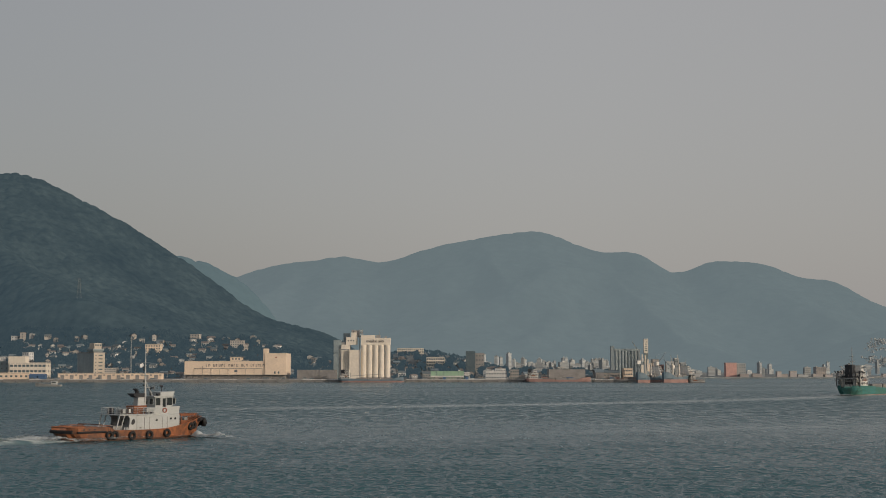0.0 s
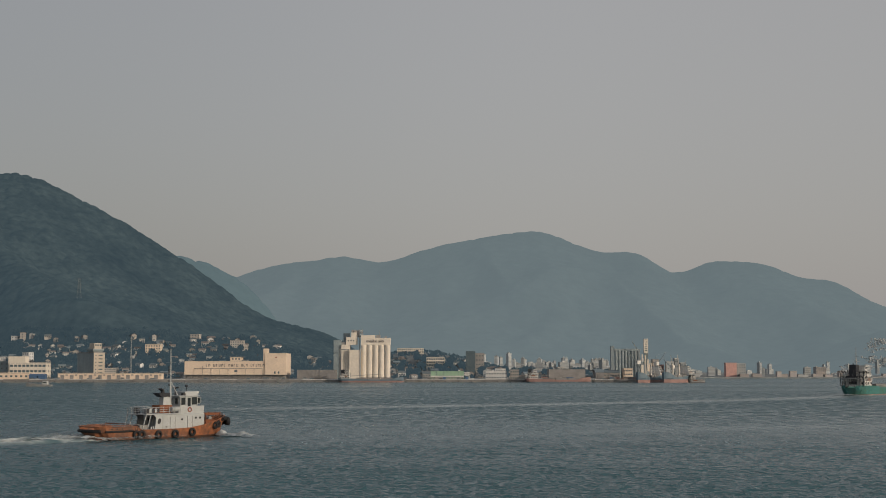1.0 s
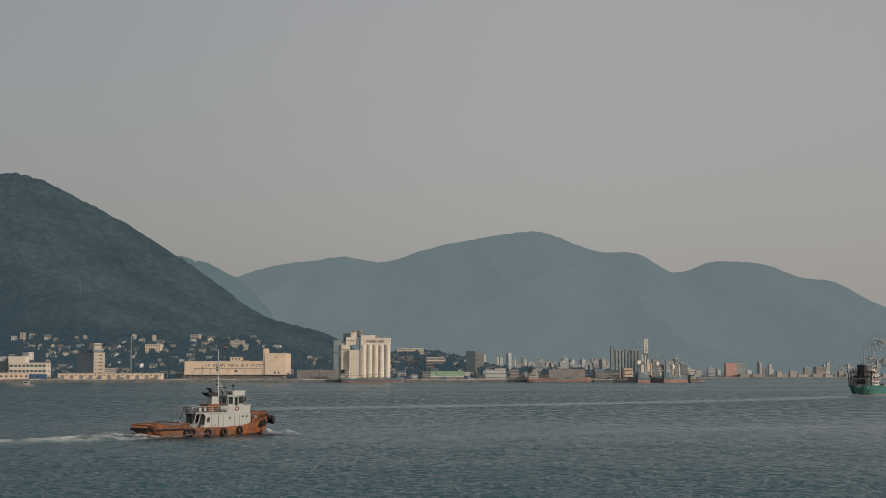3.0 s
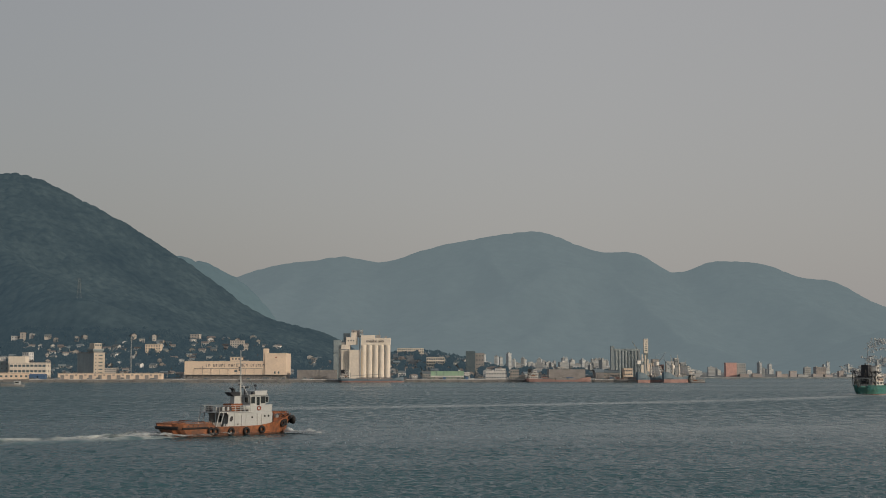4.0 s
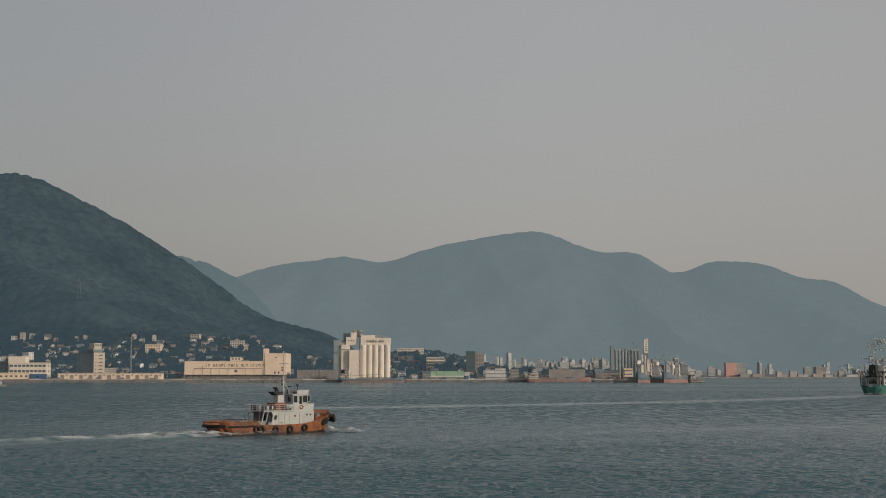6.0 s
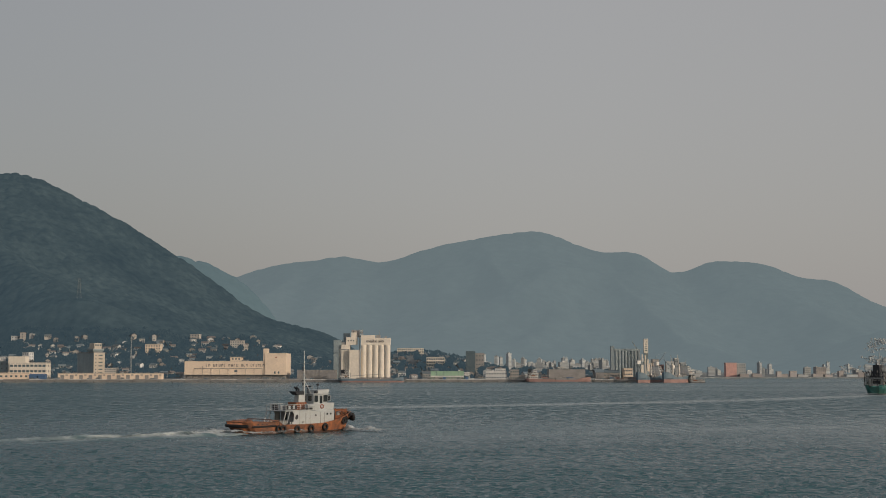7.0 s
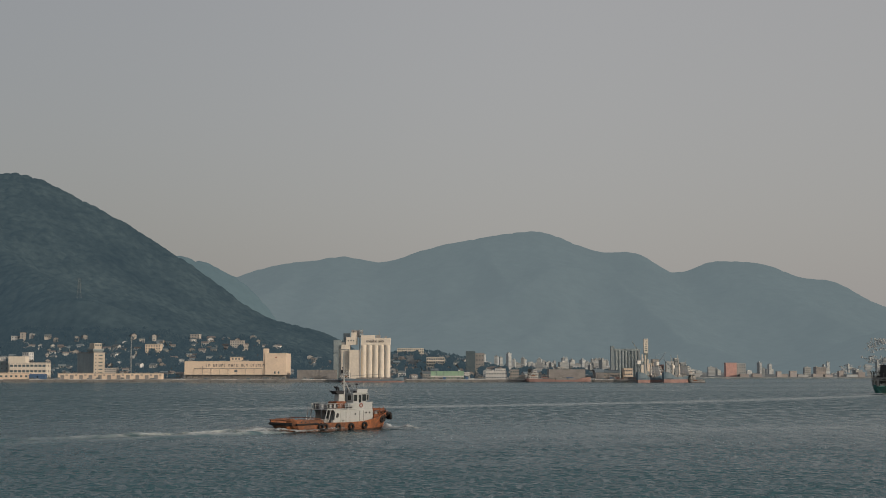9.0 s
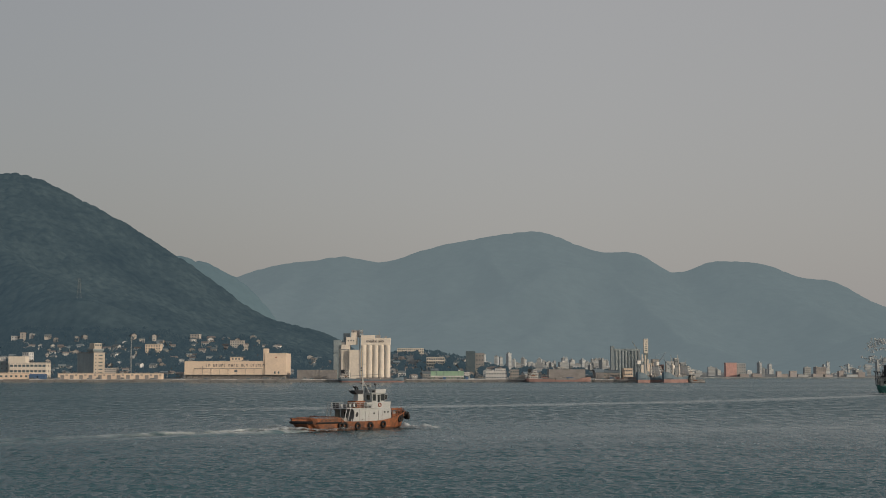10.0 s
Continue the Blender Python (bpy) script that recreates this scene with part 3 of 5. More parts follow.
    house = part("deckhouse", h, tug, "white painted deckhouse with rust stains")
    up = Shape(M["white"])
    up.loft([[(2.0, -1.95, 3.4), (6.1, -1.95, 3.4), (6.1, 1.95, 3.4), (2.0, 1.95, 3.4)], [(2.0, -1.95, 4.4), (6.25, -1.95, 4.55), (6.25, 1.95, 4.55), (2.0, 1.95, 4.4)]])
    part("bridge_deck", up, tug)
    bd = Shape(M["white"])
    bd.box(-3.6, 2.2, -2.4, 2.4, 3.42, 3.56, 0.05)
    part("boat_deck", bd, tug)
    for side in (-1, 1):
        y0, y1 = side * 2.2, side * 2.3
        wing = Shape(M["white"])
        wing.loft([[(-2.45, y0, 0.5), (-0.92, y0, 0.5), (-0.92, y1, 0.5), (-2.45, y1, 0.5)], [(-2.05, y0, 1.9), (-0.92, y0, 1.9), (-0.92, y1, 1.9), (-2.05, y1, 1.9)],
                   [(-1.95, y0, 3.0), (-0.92, y0, 3.0), (-0.92, y1, 3.0), (-1.95, y1, 3.0)], [(-2.3, y0, 3.41), (-0.92, y0, 3.41), (-0.92, y1, 3.41), (-2.3, y1, 3.41)]])
        shelter = part("shelter_wing", wing, tug)
        oval = [(-1.45 + 0.27 * math.cos(t) + 0.08 * math.sin(t), 2.45 + 0.42 * math.sin(t)) for t in (2 * math.pi * q / 14 for q in range(14))]
        hole = Shape(M["black"])
        hole.loft([[(x, side * 2.302, z) for x, z in oval], [(x, side * 2.33, z) for x, z in oval]])
        part("oval_window", hole, shelter)
        for x in (-9.35, -8.6, -7.85):
            port = Shape(M["black"])
            port.tube([(x, side * (tug_breadth(x) - 0.12), 1.62), (x, side * (tug_breadth(x) + 0.03), 1.62)], 0.11, 8)
            part("freeing_port", port, tug)
        for x in (-3.2, -2.85):
            bitt = Shape(M["white"])
            bitt.tube([(x, side * 2.95, 0.5), (x, side * 2.95, 1.75)], 0.1, 8)
            part("mooring_bitt", bitt, tug)
        for dx_ in (0, 0.75):
            pil = Shape(M["white"])
            pil.tube([(-4.25 + dx_, side * 2.2, 0.6), (-3.5 + dx_, side * 2.25, 3.45)], 0.075, 6)
            part("pillar", pil, tug)
    winch = Shape(M["black"], M["grey"])
    winch.tube([(-3.1, -0.9, 1.3), (-3.1, 0.9, 1.3)], 0.55, 12)
    winch.use(1).box(-3.8, -2.4, -1.15, -0.95, 0.55, 1.9).box(-3.8, -2.4, 0.95, 1.15, 0.55, 1.9)
    part("towing_winch", winch, tug, "dark towing winch under the shelter")
    hook = Shape(M["black"])
    hook.tube([(-5.2, 0, 0.6), (-5.2, 0, 1.7)], 0.22, 8).tube([(-5.2, -0.9, 1.45), (-5.2, 0.9, 1.45)], 0.13, 8)
    part("towing_bitt", hook, tug)
    for side in (-1, 1):
        bar = Shape(M["hull_orange"])
        bar.tube([(-10.4, side * 2.2, 1.2), (-9.6, side * 2.6, 2.1), (-5.4, side * 3.05, 2.1)], 0.05, 5)
        part("aft_rail", bar, tug)
    tarch = Shape(M["hull_orange"])
    tarch.tube([(-6.6, -3.0, 1.8), (-6.6, -2.9, 2.25), (-6.6, 2.9, 2.25), (-6.6, 3.0, 1.8)], 0.07, 6)
    part("towing_beam", tarch, tug)

    def door(x, y, w, z0, z1, side):
        d = Shape(M["white"], M["grey"])
        d.box(x - w / 2, x + w / 2, min(y, y + side * 0.05), max(y, y + side * 0.05), z0, z1)
        d.use(1).box(x - w / 2 - 0.05, x - w / 2 - 0.015, min(y, y + side * 0.07), max(y, y + side * 0.07), z0, z1 + 0.05)
        d.box(x + w / 2 + 0.015, x + w / 2 + 0.05, min(y, y + side * 0.07), max(y, y + side * 0.07), z0, z1 + 0.05)
        d.box(x + w * 0.28, x + w * 0.4, min(y, y + side * 0.12), max(y, y + side * 0.12), (z0 + z1) / 2 - 0.04, (z0 + z1) / 2 + 0.04)
        part("door", d, house)

    for side in (-1, 1):
        door(0.75, side * 2.25, 0.75, 1.15, 3.0, side)
        door(3.6, side * 2.25, 0.75, 1.15, 3.0, side)
        for x, z in ((2.3, 2.6), (4.6, 2.75), (5.3, 2.75)):
            ph = Shape(M["grey"], M["glass"])
            ph.ring((x, side * 2.26, z), (0, side, 0), 0.17, 0.035, 12, 5)
            ph.use(1).tube([(x, side * 2.25, z), (x, side * 2.275, z)], 0.16, 12)
            part("porthole", ph, house)
        vent = Shape(M["grey"])
        vent.tube([(-0.3, side * 2.3, 1.6), (-0.3, side * 2.45, 1.6)], 0.12, 8)
        part("vent_pipe", vent, house)
    pane(house, (-0.91, 0.9, 2.4), (0, -0.35, 0), (0, 0, 0.5))
    for y in (-1.4, -0.2):
        pane(house, (-0.91, y, 2.1), (0, -0.3, 0), (0, 0, 0.75), "door", "white")

    # wheelhouse
    wb = Shape(M["white"])
    lo = [(2.5, -1.5), (5.15, -1.5), (5.75, -0.8), (5.75, 0.8), (5.15, 1.5), (2.5, 1.5)]
    hi = [(2.5, -1.5), (5.3, -1.5), (5.95, -0.8), (5.95, 0.8), (5.3, 1.5), (2.5, 1.5)]
    wb.loft([[(x, y, 3.5) for x, y in lo], [(x, y, 4.6) for x, y in lo], [(x, y, 6.0) for x, y in hi]])
    wh = part("wheelhouse", wb, tug, "white wheelhouse with dark windows")
    rf = Shape(M["white"])
    rf.loft([[(2.2 + 0.0, -1.7, 6.0), (5.45, -1.75, 6.0), (6.2, -0.9, 6.0), (6.2, 0.9, 6.0), (5.45, 1.75, 6.0), (2.2, 1.7, 6.0)],
             [(2.2, -1.7, 6.12), (5.45, -1.75, 6.14), (6.2, -0.9, 6.14), (6.2, 0.9, 6.14), (5.45, 1.75, 6.14), (2.2, 1.7, 6.12)]])
    rf.loft([[(3.4, -1.45, 6.1), (5.5, -1.45, 6.1), (5.9, 0, 6.1), (5.5, 1.45, 6.1), (3.4, 1.45, 6.1)], [(3.4, -1.4, 6.72), (5.75, -1.4, 6.75), (6.1, 0, 6.75), (5.75, 1.4, 6.75), (3.4, 1.4, 6.72)]])
    part("roof", rf, wh)
    for side in (-1, 1):
        pane(wh, (4.85, side * 1.52, 5.28), (side * -0.44, 0, 0), (0, 0, 0.56))
        pane(wh, (2.98, side * 1.52, 5.28), (side * -0.36, 0, 0), (0, 0, 0.54))
        pane(wh, (3.95, side * 1.52, 5.0), (side * -0.26, 0, 0), (0, 0, 0.75))
        pane(wh, (2.49, side * 0.7, 5.3), (0, -0.42, 0), (0, 0, 0.42))
        pane(wh, (5.5 + 0.12, side * 1.17, 5.3), (0.25, -0.27, 0) if side < 0 else (-0.25, -0.27, 0), (0.03, 0, 0.42) if side < 0 else (-0.03, 0, -0.42))
        life = Shape(M["red"], M["white"])
        life.ring((3.75, side * 2.02, 4.0), (0, side, 0), 0.30, 0.085, 14, 6)
        part("lifebuoy", life, wh, "faded red lifebuoy", True)
    for y in (-0.45, 0.45):
        pane(wh, (5.87, y, 5.3), (0, 0.36, 0), (0.04, 0, 0.42))

    rail(tug, [(2.0, -2.3, 3.55), (-3.5, -2.3, 3.55), (-3.5, 2.3, 3.55), (2.0, 2.3, 3.55)], 0.95)
    rail(tug, [(7.2, -2.3, 2.0), (9.0, -1.6, 2.4), (10.2, -0.8, 2.7), (10.2, 0.8, 2.7), (9.0, 1.6, 2.4), (7.2, 2.3, 2.0)], 0.55, bars=2, material="hull_orange")
    # life rafts and lockers on the boat deck
    raft = Shape(M["white"], M["grey"])
    raft.tube([(0.75, -1.9, 4.15), (1.9, -1.9, 4.15)], 0.36, 12)
    raft.use(1).box(0.9, 1.05, -2.2, -1.6, 3.55, 3.85).box(1.6, 1.75, -2.2, -1.6, 3.55, 3.85)
    part("liferaft", raft, tug, "white liferaft canister", False)
    for x, y, w, d, hh, m in ((-2.9, -1.4, 1.0, 0.7, 0.75, "grey"), (-1.4, 1.5, 1.2, 0.6, 0.7, "white"), (-3.0, 0.8, 0.6, 0.8, 0.9, "black")):
        lk = Shape(M[m])
        lk.box(x, x + w, y, y + d, 3.55, 3.55 + hh, 0.05)
        part("locker", lk, tug)
    boards = Shape(M["black"], M["white"])
    for i in range(5):
        boards.use(i % 2).box(-3.45 + i * 0.42, -3.15 + i * 0.42, -2.36, -2.33, 3.75, 4.35)
    part("name_board", boards, tug, "row of small pale boards on the railing")

    # funnel
    fb = Shape(M["deck_orange"])
    fb.box(-0.5, 1.6, -1.0, 1.0, 3.5, 4.75, 0.06)
    fun = part("funnel_casing", fb, tug, "orange funnel casing")
    fw = Shape(M["white"])
    fw.loft([[(x, y, 4.7) for x, y in ((0.35, -0.55), (1.5, -0.55), (1.5, 0.55), (0.35, 0.55))], [(x, y, 6.0) for x, y in ((0.45, -0.5), (1.4, -0.5), (1.4, 0.5), (0.45, 0.5))]])
    part("funnel", fw, fun, "white funnel with black top")
    ft = Shape(M["black"])
    ft.loft([[(x, y, 5.95) for x, y in ((0.1, -0.6), (1.45, -0.55), (1.45, 0.55), (0.1, 0.6))], [(x, y, 6.55) for x, y in ((-0.55, -0.7), (1.45, -0.6), (1.45, 0.6), (-0.55, 0.7))]])
    part("funnel_top", ft, fun)
    for y in (-0.25, 0.25):
        ex = Shape(M["black"])
        ex.tube([(0.6, y, 6.5), (0.6, y, 6.85), (0.45, y, 7.05), (0.15, y, 7.2)], 0.14, 8)
        part("exhaust_pipe", ex, fun)

    # mast with yards, lights, radar
    ms = Shape(M["white"])
    ms.tube([(1.9, 0, 3.5), (1.9, 0, 8.6), (1.9, 0, 13.2)], 0.17, 8, 0.06)
    for dy in (-0.8, 0.8):
        ms.tube([(2.6, dy, 6.1), (1.9, 0, 8.4)], 0.06, 6)
    ms.tube([(1.9, -1.1, 11.1), (1.9, 1.1, 11.1)], 0.04, 6).tube([(1.9, -0.7, 9.2), (1.9, 0.7, 9.2)], 0.05, 6)
    ms.tube([(1.9, 0, 7.4), (2.7, 0, 7.4)], 0.06, 6)
    mast = part("mast", ms, tug, "tall white mast with yards")
    for z in (9.9, 10.3, 8.2, 7.6):
        li = Shape(M["black"])
        li.tube([(1.66, 0, z), (1.66, 0, z + 0.24)], 0.12, 8)
        part("mast_light", li, mast)
    rd = Shape(M["black"], M["grey"])
    rd.tube([(3.0, 0.4, 6.1), (3.0, 0.4, 7.2)], 0.09, 6).box(2.9, 3.1, -0.3, 1.1, 7.2, 7.4)
    rd.use(1).ring((3.1, -0.4, 7.25), (1, -0.3, 0), 0.28, 0.04, 12, 5)
    part("radar", rd, tug, "dark radar scanner on the wheelhouse roof")
    sl = Shape(M["black"])
    sl.tube([(4.2, -0.5, 6.72), (4.2, -0.5, 7.45)], 0.05, 6).tube([(4.05, -0.5, 7.55), (4.35, -0.5, 7.55)], 0.17, 8)
    part("searchlight", sl, tug)
    sp = Shape(M["black"])
    sp.box(3.0, 3.4, -1.45, -1.0, 6.15, 6.5)
    part("roof_box", sp, wh)
    an = Shape(M["grey"])
    an.tube([(2.6, 1.2, 6.1), (2.6, 1.2, 9.0)], 0.025, 5)
    part("aerial", an, tug)
    windlass = Shape(M["grey"])
    windlass.tube([(8.2, -0.7, 2.5), (8.2, 0.7, 2.5)], 0.32, 10).box(7.9, 8.5, -0.2, 0.2, 1.8, 2.6)
    part("windlass", windlass, tug)
    # the whole superstructure stands a little lower than its drawing
    for ob in tug.children_recursive:
        for vert in ob.data.vertices:
            if vert.co.z > 1.2:
                vert.co.z = 1.2 + (vert.co.z - 1.2) * 0.915
    return tug


# ---- foam ----
def foam_sheet(name, label, length, rows, halfwidth, height, density, seed, bend=0.0, m=None):
    """A strip of broken water that trails along -x; halfwidth, height and density are functions of s (0 at its head, 1 at its tail) and of v (-1 to 1)."""
    cols = 26
    u, v = np.meshgrid(np.linspace(0, 1, rows), np.linspace(-1, 1, cols), indexing="ij")
    X = -u * length
    Yv = v * halfwidth(u) + bend * u * u
    rough = 1.6 * (fractal(X, Yv, 2.6, seed, 4) - 0.42)
    Z = height(u, v) * (0.45 + rough * 1.2) * (1 - np.abs(v) ** 3) + 0.16
    ob = grid(name, X, Yv, Z, M["foam"])
    at = ob.data.attributes.new("foam_amount", "FLOAT", "POINT")
    at.data.foreach_set("value", (density(u, v)).astype(np.float32).ravel())
    if m is not None:
        ob.matrix_basis = m
    return tagged(ob, label, "foam")


tug = tug_boat()
wake = foam_sheet("wake", "white foaming wake trailing behind the tug", 90, 300, lambda u: 2.3 + 5.0 * u ** 0.7, lambda u, v: 0.85 * np.exp(-u * 10) + 0.2 + 0.14 * np.abs(v) ** 2,
                  lambda u, v: 0.46 * np.exp(-u * 6) - 0.19 - 0.25 * np.abs(v) ** 6 + 0.30 * np.exp(-((v + 0.55) / 0.2) ** 2) * np.exp(-u * 0.9) + 0.34 * np.exp(-((v - 0.65) / 0.16) ** 2) * np.exp(-((u - 0.22) / 0.2) ** 2), 101)


def wake_wave():
    """The steep furrows of the tug's stern waves, in water."""
    u, v = np.meshgrid(np.linspace(0, 1, 340), np.linspace(-1, 1, 80), indexing="ij")
    X, half = -95 * u, 3.4 + 6.5 * u ** 0.7
    Yv = v * half
    swell = np.exp(-((v - 0.62) / 0.17) ** 2) + 0.7 * np.exp(-((v + 0.55) / 0.17) ** 2)
    dip = np.exp(-((v - 0.28) / 0.16) ** 2) + 0.6 * np.exp(-((v + 0.2) / 0.16) ** 2)
    broken = 0.35 + 1.3 * fractal(X, Yv * 2.5, 9, 301)
    fade = np.exp(-u * 1.1) * np.clip(u * 12, 0, 1) * np.clip((1 - u) * 5, 0, 1)
    Z = (0.5 * swell * broken - 0.1 * dip) * fade + 0.34 * (fractal(X, Yv, 1.8, 311) - 0.5) + 0.06 - 0.6 * np.abs(v) ** 8 - 0.6 * u ** 12
    ob = grid("wake_wave", X, Yv, Z, M["water"])
    torn = 0.35 + 1.2 * fractal(X, Yv * 2, 3.0, 331)
    froth = (1.5 * np.exp(-((v - 0.58) / 0.16) ** 2) * np.exp(-((u - 0.14) / 0.22) ** 2) + 0.75 * np.exp(-((v + 0.5) / 0.16) ** 2) * np.exp(-u * 1.3) + 2.0 * np.exp(-u * 14) + 0.2 * np.exp(-u * 2) * (np.abs(v) < 0.6)) * torn
    for name, value in (("ruffle", np.ones_like(X)), ("small_waves", np.full_like(X, 0.16)), ("froth", np.clip(froth, 0, 2))):
        at = ob.data.attributes.new(name, "FLOAT", "POINT")
        at.data.foreach_set("value", value.astype(np.float32).ravel())
    return tagged(ob, "steep stern waves spreading behind the tug", "water")


furrows = wake_wave()
bow_waves = []
for side in (-1, 1):
    w = foam_sheet("bow_wave", "white bow wave curling off the tug's hull", 9.5, 90, lambda u: (0.6 + 1.2 * u) * (1.001 - u) ** 0.3, lambda u, v: 1.45 * np.exp(-u * 1.6) * (1 - np.exp(-u * 20)) + 0.1,
                   lambda u, v: 0.78 - 0.6 * u - 0.3 * np.abs(v) ** 2, 111 + side, bend=-side * 1.6)
    bow_waves.append((w, side))
side_foam = []
for side in (-1, 1):
    w = foam_sheet("side_foam", "thin foam along the tug's waterline", 19, 90, lambda u: 0.45 + 1.0 * u, lambda u, v: 0.22 + 0.35 * u, lambda u, v: 0.16 + 0.25 * u - 0.3 * np.abs(v), 121 + side)
    side_foam.append((w, side))


# ---- the coaster ----
def cargo_ship(name, label, length, beam, free, hull, boot, house_scale=1.0, crane=False, red=0.22):
    """A small cargo ship with its bridge aft; bow along +x, waterline at z = 0."""
    ship = thing(name, label, "ship", pose(0, 0, 0))
    s = Shape(M[hull], M[boot], M["concrete"])
    L, B = length / 2, beam / 2
    rings = []
    for f in (-1, -0.985, -0.95, -0.88, -0.7, 0, 0.55, 0.75, 0.88, 0.95, 1.0):
        b = B * lerp_table(f, (-1, -0.985, -0.95, -0.88, -0.7, 0.55, 0.75, 0.88, 0.95, 1.0), (0.45, 0.66, 0.85, 0.95, 1, 1, 0.86, 0.58, 0.32, 0.04))
        top = free * lerp_table(f, (-1, -0.55, -0.5, 0.7, 0.76, 1), (1.25, 1.22, 0.85, 0.85, 1.45, 1.7))
        wl = b * lerp_table(f, (-1, -0.9, -0.7, 0.6, 1), (0.35, 0.72, 0.97, 0.97, 0.4))
        off = L * 0.045 if f < -0.98 else (L * 0.02 if f < -0.9 else 0)
        x = f * L
        half = [(x + off, wl * 0.8, -1.5), (x + off, wl, 0.0), (x + off * 0.8, wl + (b - wl) * 0.3, free * red), (x + off * 0.3, wl + (b - wl) * 0.8, free * 0.7), (x, b, top), (x, max(0.02, b - 0.2), top), (x, max(0.01, b - 0.25), top - 0.9)]
        rings.append(half + [(p[0], -p[1], p[2]) for p in reversed(half)])
    n = len(rings[0])
    s.v = [p for r in rings for p in r]
    for j in range(len(rings) - 1):
        for i in range(n):
            s.f.append((j * n + (i + 1) % n, j * n + i, (j + 1) * n + i, (j + 1) * n + (i + 1) % n))
            s.k.append(1 if i in (0, 1, n - 2, n - 3, n - 1) else (2 if i == 6 else 0))
    s.f += [tuple(range(n)), tuple(reversed(range((len(rings) - 1) * n, len(rings) * n)))]
    s.k += [0, 0]
    part("hull", s, ship)
    k = house_scale
    x0 = -L * 0.9
    deck = free * 1.1
    tiers = ((0.0, 9.5, 0.9, 2.5), (1.2, 9.2, 0.82, 2.4), (4.6, 8.8, 0.72, 2.0))
    z = deck
    for a, e, wid, hgt in tiers:
        t = Shape(M["ship_white"])
        t.box(x0 + a * k, x0 + e * k, -B * wid, B * wid, z, z + hgt * k, 0.08)
        tier = part("deckhouse", t, ship, "off-white deckhouse tier")
        d = Shape(M["ship_white"])
        d.box(x0 + a * k - 1.2, x0 + e * k + 0.3, -B * min(0.97, wid + 0.1), B * min(0.97, wid + 0.1), z + hgt * k, z + hgt * k + 0.14)
        part("deck", d, ship)
        for y in np.linspace(-B * wid * 0.75, B * wid * 0.75, 4):
            pane(tier, (x0 + a * k - 0.01, y, z + hgt * k * 0.6), (0, -0.35, 0), (0, 0, 0.42), frame_material="grey")
        for side in (-1, 1):
            for x in np.linspace(x0 + (a + 1) * k, x0 + (e - 1) * k, 5):
                pane(tier, (x, side * (B * wid + 0.01), z + hgt * k * 0.6), (side * -0.38, 0, 0), (0, 0, 0.42), frame_material="grey")
        yy = B * min(0.97, wid + 0.1)
        rail(ship, material="ship_white", points=[(x0 + e * k, -yy, z + hgt * k + 0.14), (x0 + a * k - 1.1, -yy, z + hgt * k + 0.14), (x0 + a * k - 1.1, yy, z + hgt * k + 0.14), (x0 + e * k, yy, z + hgt * k + 0.14)], height=1.0, gap=1.3, r=0.04)
        z += hgt * k + 0.14
    wb = Shape(M["ship_white"])
    wb.box(x0 + 5.4 * k, x0 + 9.0 * k, -B * 0.62, B * 0.62, z, z + 2.4 * k, 0.1)
    br = part("bridge", wb, ship)
    for side in (-1, 1):
        for x in (6.2, 7.3, 8.3):
            pane(br, (x0 + x * k, side * (B * 0.62 + 0.01), z + 1.5 * k), (side * -0.4, 0, 0), (0, 0, 0.4))
    rf = Shape(M["ship_white"])
    rf.box(x0 + 5.1 * k, x0 + 9.5 * k, -B * 0.72, B * 0.72, z + 2.4 * k, z + 2.55 * k)
    part("roof", rf, br)
    fn = Shape(M["black"], M["black"])
    fn.loft([[(x0 - 0.6, -1.5, z - 6.2 * k), (x0 + 3.4, -1.5, z - 6.2 * k), (x0 + 3.4, 1.5, z - 6.2 * k), (x0 - 0.6, 1.5, z - 6.2 * k)], [(x0 - 0.3, -1.35, z + 2.9 * k), (x0 + 3.0, -1.35, z + 2.9 * k), (x0 + 3.0, 1.35, z + 2.9 * k), (x0 - 0.3, 1.35, z + 2.9 * k)]])
    fn.tube([(x0 + 1.4, 0.3, z + 2.8 * k), (x0 + 1.2, 0.3, z + 3.6 * k)], 0.22, 8)
    part("funnel", fn, ship, "dark blue-black funnel")
    ms = Shape(M["grey"])
    mx = x0 + 4.6 * k
    ms.tube([(mx, 0, z), (mx, 0, z + 11 * k)], 0.26, 6, 0.09).tube([(mx, -1.6, z + 5.2 * k), (mx, 1.6, z + 5.2 * k)], 0.05, 5).tube([(mx, -1.0, z + 6.8 * k), (mx, 1.0, z + 6.8 * k)], 0.05, 5)
    ms.tube([(mx, 0, z + 7.5 * k), (mx - 8 * k, 0, z - 5)], 0.025, 4)
    part("mast", ms, ship)
    rd = Shape(M["ship_white"])
    rd.box(mx + 0.1, mx + 0.4, -1.1, 1.1, z + 4.2 * k, z + 4.45 * k)
    part("radar", rd, ship)
    for side in (-1, 1):
        lb = Shape(M["ship_white"], M["hull_orange"])
        yb = side * B * 0.86
        lb.use(1).tube([(x0 + 2.6, yb, z - 3.6), (x0 + 3.2, yb, z - 3.6), (x0 + 5.6, yb, z - 3.6), (x0 + 6.2, yb, z - 3.6)], 0.62, 10)
        part("lifeboat", lb, ship, "small enclosed lifeboat")
    for i in range(3):
        hc = Shape(M["concrete"], M["rust_red"])
        a = -L * 0.45 + i * L * 0.38
        hc.box(a, a + L * 0.34, -B * 0.78, B * 0.78, free * 0.6, free * 0.95 + 1.4, 0.1)
        part("hatch", hc, ship, "weathered hatch coaming")
    bm_ = Shape(M["grey"])
